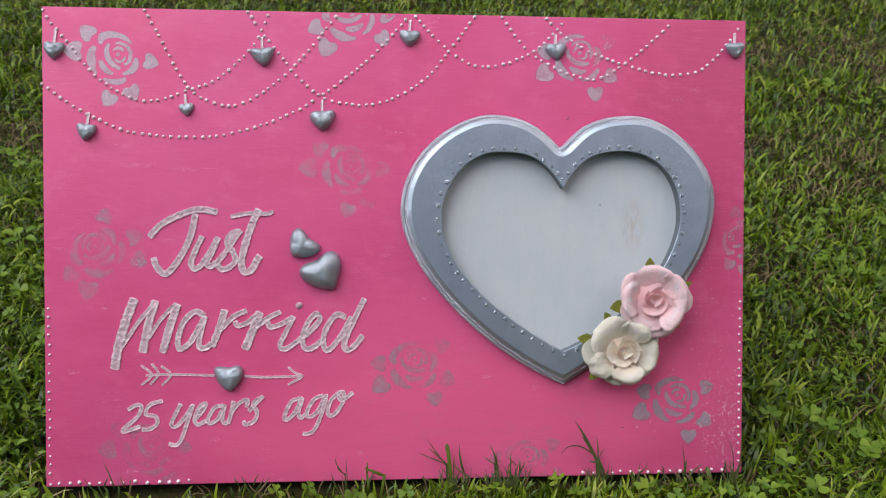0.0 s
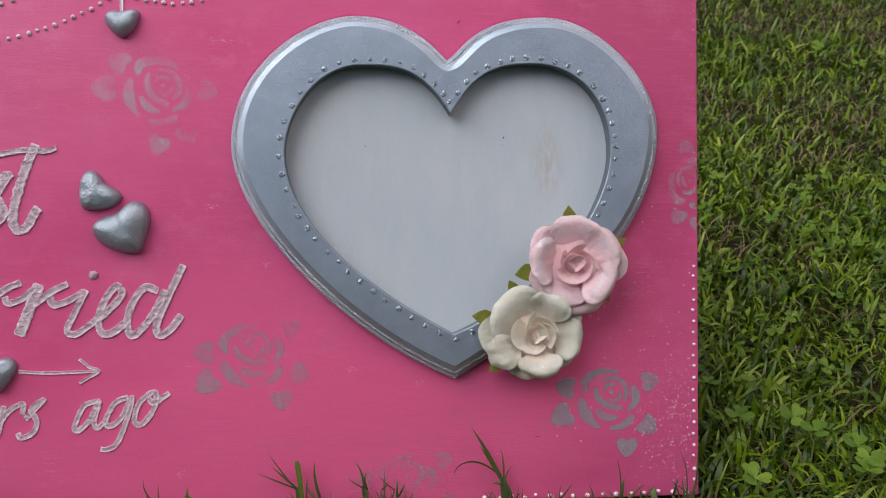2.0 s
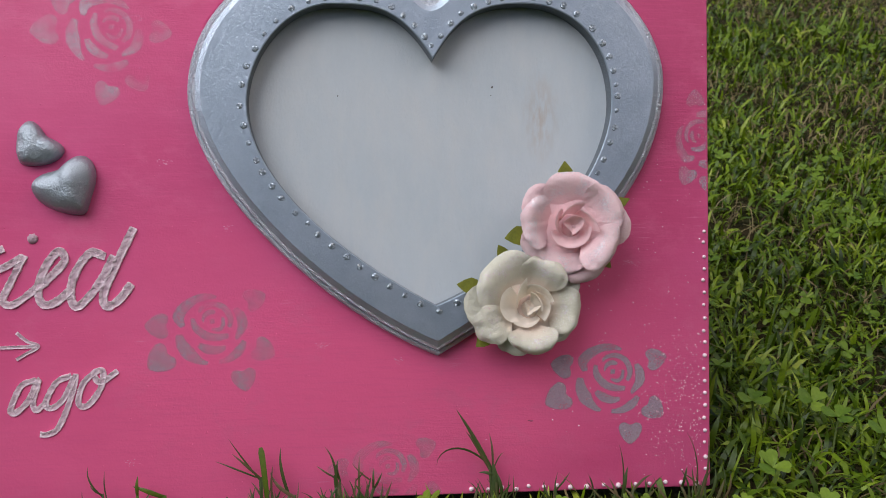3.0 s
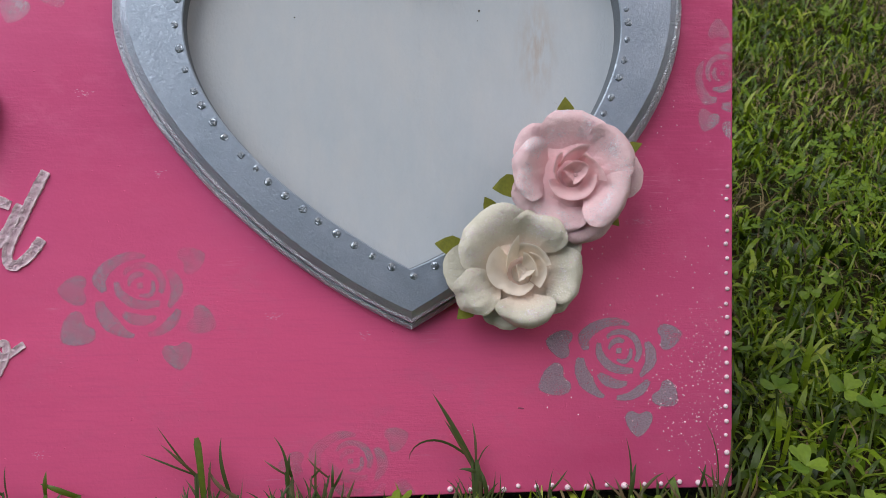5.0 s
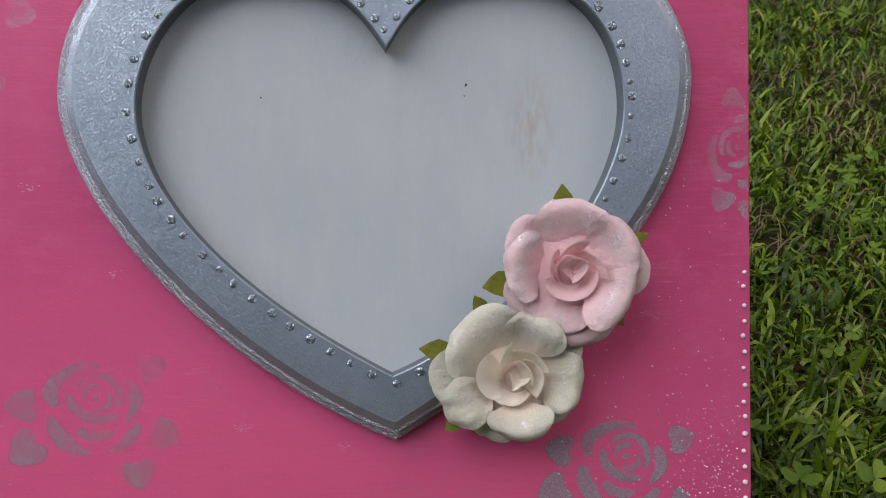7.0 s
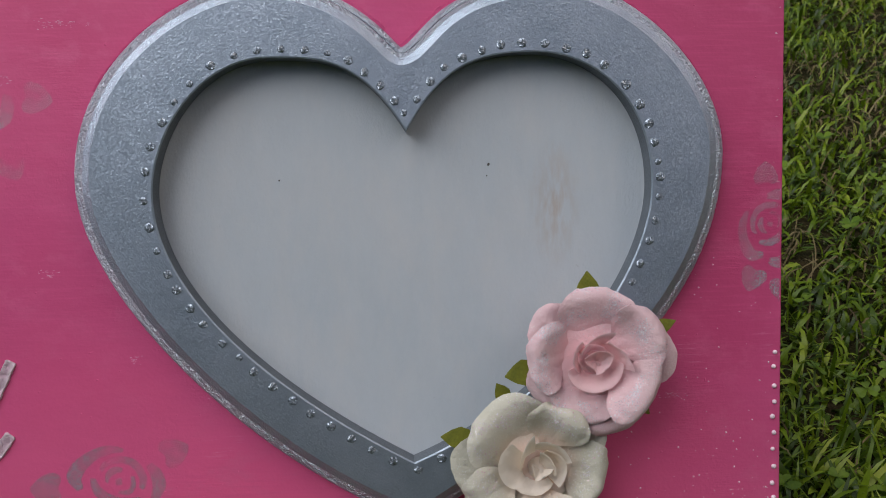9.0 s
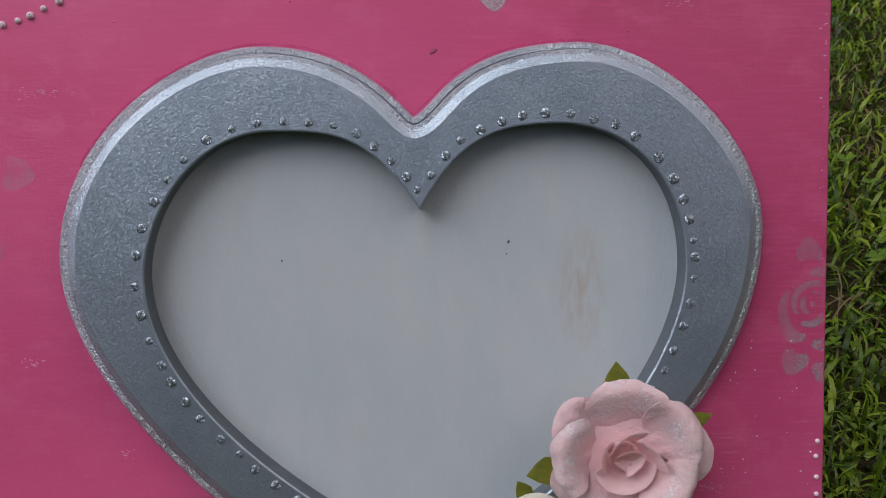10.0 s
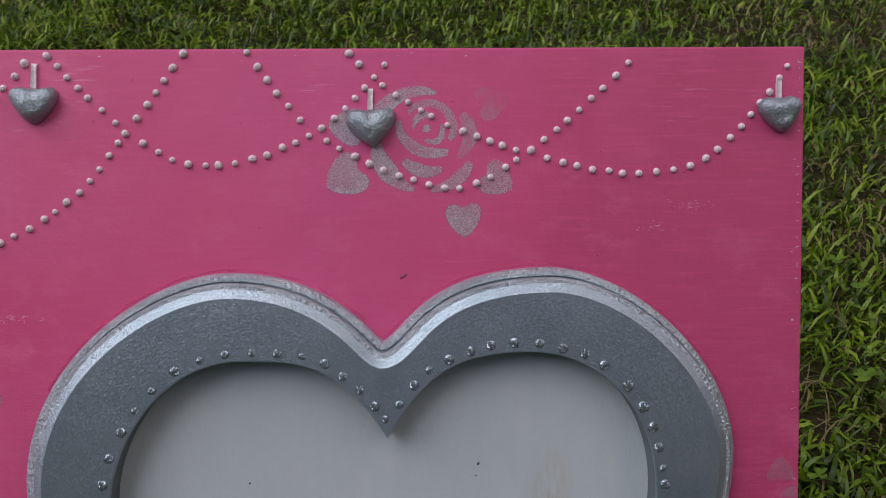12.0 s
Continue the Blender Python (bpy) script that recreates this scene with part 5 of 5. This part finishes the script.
def fold(bm, way0, far0, high0, far, high, way1, far1, high1, near, curl, seed):
    """An inner petal standing as a bent strap: its lip runs from one angle, radius and height over a middle one to the last, its foot stands at the radius near; millimetres."""
    across, up, skins, foot = 22, 8, [], 4.5 if near > 3 else 8.0
    for skin in (0.0, 0.35):
        rows = []
        for j in range(up + 1):
            v = j / up
            row = []
            for i in range(across + 1):
                u = i / across
                g = radians(way0 + (way1 - way0) * u)
                lip = far0 * (1 - u) * (1 - 2 * u) + far * 4 * u * (1 - u) + far1 * u * (2 * u - 1)
                top = high0 * (1 - u) * (1 - 2 * u) + high * 4 * u * (1 - u) + high1 * u * (2 * u - 1)
                top += 0.5 * noise.noise((u * 4, seed, 0)) * v
                r = near + (lip - near) * (0.25 * v + 0.75 * v ** (1.7 if near > 3 else 1.2)) + 0.5 * math.sin(math.pi * v) + curl * max(0.0, v - 0.72) ** 2 * 6
                r += 0.35 * noise.noise((u * 3, v * 2, seed)) + 0.12 * noise.noise((u * 11, v * 7, seed))
                z = foot + (top - foot) * (v - 0.10 * curl * max(0.0, v - 0.72) ** 2 * 12)
                r = max(0.25, r - skin)
                row.append(bm.verts.new((r * math.cos(g) / 1000, r * math.sin(g) / 1000, (z - 0.2 * skin) / 1000)))
            rows.append(row)
        for p, q in zip(rows, rows[1:]):
            for i in range(across):
                bm.faces.new((p[i], p[i + 1], q[i + 1], q[i]))
        skins.append([*rows[0][::-1], *[row[0] for row in rows[1:-1]], *rows[-1], *[row[-1] for row in rows[-2:0:-1]]])
    n = len(skins[0])
    for i in range(n):
        j = (i + 1) % n
        bm.faces.new((skins[0][i], skins[0][j], skins[1][j], skins[1][i]))
    finish(bm, 55)


def paper_leaf(bm, long, wide):
    rows = []
    for s in (0, 0.2, 0.45, 0.7, 0.88, 1.0):
        w = wide / 2 * math.sin(math.pi * min(1, s**0.8)) * (1 - 0.2 * s) + 0.15
        rows.append([bm.verts.new((x / 1000, y / 1000, z / 1000)) for x, y, z in ((s * long, -w, 1.2 * s + 0.5), (s * long, 0, 0.4 + 1.5 * s), (s * long, w, 1.0 * s + 0.8), (s * long, 0, -0.1 + 1.5 * s))])
    for r, q in zip(rows, rows[1:]):
        for k in range(4):
            bm.faces.new((r[k], r[(k + 1) % 4], q[(k + 1) % 4], q[k]))
    bm.faces.new(rows[0])
    bm.faces.new(rows[-1][::-1])
    finish(bm, 40)


def paper_rose(x, z, off, collar, cup, m_out, m_in, leaves, label, seed, sparkle):
    specks = []
    bm = bmesh.new()
    bmesh.ops.create_cone(bm, cap_ends=True, segments=14, radius1=0.005, radius2=0.0125, depth=0.009, matrix=Matrix.Translation((0, 0, -0.0010)))
    finish(bm)
    flower = part("paper_rose", bm, m_out, sign, label)
    flower.matrix_basis = pose(x / 1000, -off / 1000, z / 1000, 90, 0, 0)
    for k, (way, near, far, wide, low, crest, rim, roll) in enumerate(collar):
        bm = bmesh.new()
        petal(bm, way, near, far, wide, low, crest, rim, seed + k, 1.5, 0.10, roll)
        if low > 0.4:
            bm.normal_update()
            high = [f for f in bm.faces if f.normal.z > 0.1]
            rnd = random.Random(seed + k)
            for _ in range(sparkle if 80 < way < 200 else sparkle // 2):
                f = rnd.choice(high)
                c = f.verts[0].co.lerp(f.verts[1].co, rnd.random()).lerp(f.verts[-1].co.lerp(f.verts[-2].co, rnd.random()), rnd.random())
                if c.xy.length < 0.0135 or noise.noise(c * 130 + Vector((seed, 0, 0))) < rnd.uniform(-0.25, 0.3):
                    continue
                specks.append((c + f.normal * 0.0001, rnd.choice((0.00009, 0.0001, 0.00012, 0.00014, 0.00022)), (f.normal + Vector((rnd.uniform(-0.4, 0.4), rnd.uniform(-0.4, 0.4), rnd.uniform(-0.2, 0.5)))).normalized()))
        part("petal", bm, m_out, flower)
    for k, strap in enumerate(cup):
        bm = bmesh.new()
        fold(bm, *strap, seed + 20 + k)
        part("petal", bm, m_in, flower)
    bm = bmesh.new()
    bmesh.ops.create_cone(bm, cap_ends=True, segments=18, radius1=0.0042, radius2=0.0004, depth=0.006, matrix=Matrix.Translation((0.0006, -0.0008, 0.0058)))
    for v in bm.verts:
        v.co += Vector((noise.noise(v.co * 300), noise.noise(v.co * 300 + Vector((5, 0, 0))), 0)) * 0.0006
    finish(bm, 50)
    part("bud", bm, m_in, flower, "tightly folded paper bud")
    bm = bmesh.new()
    for c, r, nrm in specks:
        side = nrm.orthogonal().normalized()
        up = nrm.cross(side)
        bm.faces.new([bm.verts.new(c + r * (side * math.cos(a) + up * math.sin(a))) for a in (0, 1.25, 2.5, 3.77, 5.0)])
    tagged(part("glitter", bm, M_SPARK, flower, "white glitter on the petals"), kind="stuff")
    for lx, lz, way, long, wide, *lift in leaves:
        bm = bmesh.new()
        paper_leaf(bm, long, wide)
        leaf = part("leaf", bm, M_LEAF, flower, "olive green paper leaf")
        leaf.matrix_basis = pose((lx - x) / 1000, (lz - z) / 1000, lift[0] / 1000 if lift else 0.0008, 0, 0, way)


# Each petal: way, nearest and furthest radius, width, foot, crest, rim, roll; in the cup: angle, radius and height of the lip at its start, radius and height at its middle, angle, radius and height at its end, radius of the foot, curl.
PINK_COLLAR = [
    (143, 5, 23.0, 21, 0.0, 4.0, 2.5, 1.0), (2, 5, 26.8, 21, 0.0, 3.5, 2.0, 1.0), (-72, 5, 25.0, 24, 0.0, 4.5, 2.5, 1.0), (210, 5, 22.5, 22, 0.0, 4.5, 3.0, 1.0),
    (-108, 6, 20.5, 25, 1.0, 6.5, 4.5, 0.6), (86, 6, 23.4, 31, 1.0, 7.4, 4.0, 1.6), (172, 6, 21.8, 26, 1.6, 9.4, 5.4, 0.6), (30, 6, 23.0, 26, 2.4, 9.8, 5.6, 0.5), (-38, 6, 22.5, 26, 3.6, 12.0, 7.4, 0.4),
]
PINK_CUP = [
    (194, 9.4, 9.5, 9.2, 9.0, 358, 7.6, 10.5, 5.0, 0.5), (126, 8.9, 12.6, 8.0, 11.6, 214, 6.4, 8.5, 5.2, 0.2), (63, 10.8, 13.8, 7.7, 12.6, 152, 6.2, 11.6, 5.2, 0.5), (-14, 11.2, 11.5, 7.9, 12.4, 68, 7.2, 12.4, 5.2, 0.6),
    (18, 5.2, 11.0, 4.2, 12.2, 164, 4.8, 11.0, 0.4, 0.0), (-98, 3.8, 9.4, 3.3, 10.3, 36, 5.2, 11.4, 0.6, 0.0), (168, 4.6, 11.2, 2.3, 9.8, 272, 3.6, 9.4, 0.5, 0.0),
]
WHITE_COLLAR = [
    (178, 5, 28.0, 21, 0.0, 4.0, 2.5, 1.0), (247, 5, 21.5, 21, 0.0, 4.0, 2.5, 1.0), (42, 5, 25.5, 24, 0.0, 5.5, 3.5, 1.0), (-30, 5, 21.0, 22, 0.0, 4.0, 2.0, 1.0),
    (130, 7, 26.0, 36, 1.0, 8.6, 4.6, 1.0), (68, 6, 22.5, 24, 3.0, 12.0, 7.6, 0.4), (-4, 6, 22.0, 25, 1.4, 8.2, 4.4, 0.8), (-86, 6, 19.5, 26, 3.0, 10.2, 5.8, 0.4), (203, 6, 25.0, 20, 2.4, 10.8, 5.0, 2.0),
]
WHITE_CUP = [
    (134, 12.4, 10.6, 12.8, 9.2, 228, 8.2, 7.6, 5.4, 0.4), (222, 9.4, 7.8, 8.0, 7.6, 312, 6.0, 8.4, 5.0, 0.4), (101, 13.2, 15.0, 8.2, 13.0, 182, 6.2, 8.6, 5.0, 0.2), (14, 9.9, 10.4, 9.8, 12.0, 102, 9.8, 13.4, 5.6, 0.5), (-44, 8.2, 8.6, 8.2, 9.8, 74, 7.2, 11.0, 4.6, 0.2),
    (-18, 5.0, 10.2, 4.9, 11.8, 94, 7.0, 12.4, 2.2, 0.1), (134, 4.2, 10.8, 2.0, 9.8, 252, 3.8, 9.6, 0.5, 0.0), (238, 3.6, 9.6, 2.1, 10.4, 372, 4.0, 10.8, 0.5, 0.0),
]
paper_rose(157.9, 116.9, 13.5, PINK_COLLAR, PINK_CUP, M_PETAL_PINK, M_PETAL_ROSE, [(157.0, 132.5, 94, 12.0, 9.0), (141.0, 113.8, 190, 11.0, 9.0), (171.0, 104.5, -50, 7.5, 5.0), (175.0, 124.4, 23, 10.0, 6.0)], "pale pink glittered paper rose", 3, 4800)
paper_rose(140.6, 82.6, 9.8, WHITE_COLLAR, WHITE_CUP, M_PETAL_WHITE, M_PETAL_CREAM, [(121.0, 91.0, 172, 11.0, 8.0), (131.5, 103.0, 120, 7.0, 5.5), (158.0, 99.0, 40, 6.5, 6.0, 6.5), (124.5, 71.5, 222, 8.5, 7.0)], "ivory white paper rose with a creamy heart", 11, 1800)

# ---- fallen glitter ----
bm = bmesh.new()
rng = random.Random(17)
for k in range(520):
    if k < 380:
        gx, gz = 221 - abs(rng.gauss(0, 16)), 38 + rng.gauss(0, 19)
    else:
        gx, gz = rng.uniform(150, 222), rng.uniform(25, 150)
    if gx < 150 or not 2 < gz < 160:
        continue
    r = rng.choice((0.12, 0.16, 0.2, 0.24, 0.34)) / 1000
    t0 = rng.uniform(0, 6)
    ring = [bm.verts.new((gx / 1000 + r * math.cos(t0 + a) * rng.uniform(0.7, 1.3), -0.00012, gz / 1000 + r * math.sin(t0 + a) * rng.uniform(0.7, 1.3))) for a in (0, 1.26, 2.5, 3.77, 5.0)]
    top = bm.verts.new((gx / 1000, -0.00012 - 0.7 * r, gz / 1000))
    for i in range(5):
        bm.faces.new((ring[i], ring[(i + 1) % 5], top))
fleck = part("glitter", bm, M_FLECK, sign, "white glitter flecks scattered over the corner")
tagged(fleck, kind="stuff")

# ---- small flaws in the paint ----
M_SCUFF = surface("pale_pink_scuff", (0.78, 0.36, 0.50), (0.72, 0.26, 0.41), 900, 0.5)
M_SPECK = surface("dark_speck", (0.06, 0.05, 0.045), (0.10, 0.085, 0.08), 900, 0.6)
M_CHIP = surface("dark_paint_chip", (0.28, 0.045, 0.10), (0.38, 0.07, 0.15), 900, 0.6)
for cx, cz, cw, ch, tilt, off in ((106.2, 234.2, 2.6, 1.2, -35, 0.0), (143.5, 31.5, 2.6, 0.8, 8, 0.0), (-113.0, 190.6, 1.6, 0.5, -8, 0.0), (127.6, 178.1, 0.8, 1.1, 20, 0.3), (60.5, 174.0, 0.6, 0.6, 0, 0.3), (127.0, 174.5, 0.5, 0.5, 0, 0.3)):
    bm = dome(0.0005, 0.00022, 12, 3, 0.5, int(cx))
    part("paint_chip", bm, M_SPECK if off else M_CHIP, heart_frame if off else sign, "small dark fleck in the paint").matrix_basis = pose(cx / 1000, -off / 1000, cz / 1000, 0, tilt, 0) @ Matrix.Diagonal((cw, 1, ch, 1))
bm = bmesh.new()
rng = random.Random(31)
for k in range(190):
    lx, lz = rng.uniform(-0.222, 0.222), rng.uniform(0.004, 0.297)
    lw, lh = rng.uniform(0.00015, 0.0005), rng.uniform(0.00012, 0.0004)
    ring = [bm.verts.new((lx + lw * math.cos(a) * rng.uniform(0.7, 1.3), 0.00005, lz + lh * math.sin(a) * rng.uniform(0.7, 1.3))) for a in (0, 1.05, 2.1, 3.14, 4.19, 5.24)]
    top = bm.verts.new((lx, -0.00025, lz))
    for i in range(6):
        bm.faces.new((ring[i], ring[(i + 1) % 6], top))
bmesh.ops.recalc_face_normals(bm, faces=bm.faces)
tagged(part("paint_lumps", bm, M_PINK, sign, "tiny dried lumps in the pink paint"), kind="stuff")
bm = bmesh.new()
SCUFFS = ((-165, 202, 36), (-177, 215, 18), (-216, 150, 8), (-138, 200, 20), (-6, 224, 22), (191, 254, 16), (-28, 206, 14), (54, 66, 12), (85, 59, 6), (36, 106, 3), (-29, 18, 8), (13, 117, 5), (-13, 146, 10), (179, 248, 10), (188, 101, 10), (-208, 72, 10), (-174, 9, 14), (-188, 112, 9), (-120, 28, 8), (120, 22, 7))
for k, (sx0, sz0, long) in enumerate(SCUFFS):
    for j in range(int(5 + 1.5 * long)):
        px, pz = sx0 + rng.triangular(-long / 2, long / 2), sz0 + rng.gauss(0, 0.8)
        ridge(bm, [(px, pz), (px + rng.uniform(0.2, 1.0), pz + rng.uniform(-0.1, 0.1))], rng.uniform(0.10, 0.26), 0.08, 0.5, 0.1, k)
finish(bm, 60)
tagged(part("scuffs", bm, M_SCUFF, sign, "pale scuffs in the pink paint"), kind="stuff")
bm = bmesh.new()
rng = random.Random(23)
for k in range(60):
    side = rng.random()
    ex, ez = (W / 2 - 0.0016 - rng.random() ** 3 * 0.0022, 0.296 - rng.random() ** 1.6 * 0.13) if side < 0.7 else (rng.uniform(-0.22, 0.22), H - 0.0012 - rng.random() ** 2 * 0.002)
    w, h = rng.uniform(0.0001, 0.00055), rng.uniform(0.00006, 0.00016)
    bm.faces.new([bm.verts.new((ex + w * math.cos(a) * rng.uniform(0.6, 1.3), -0.00012, ez + h * math.sin(a) * rng.uniform(0.6, 1.3))) for a in (5.2, 4.1, 2.9, 1.7, 0.6)])
tagged(part("edge_wear", bm, M_DOT, sign, "pale chipped paint along the board's edges"), kind="stuff")
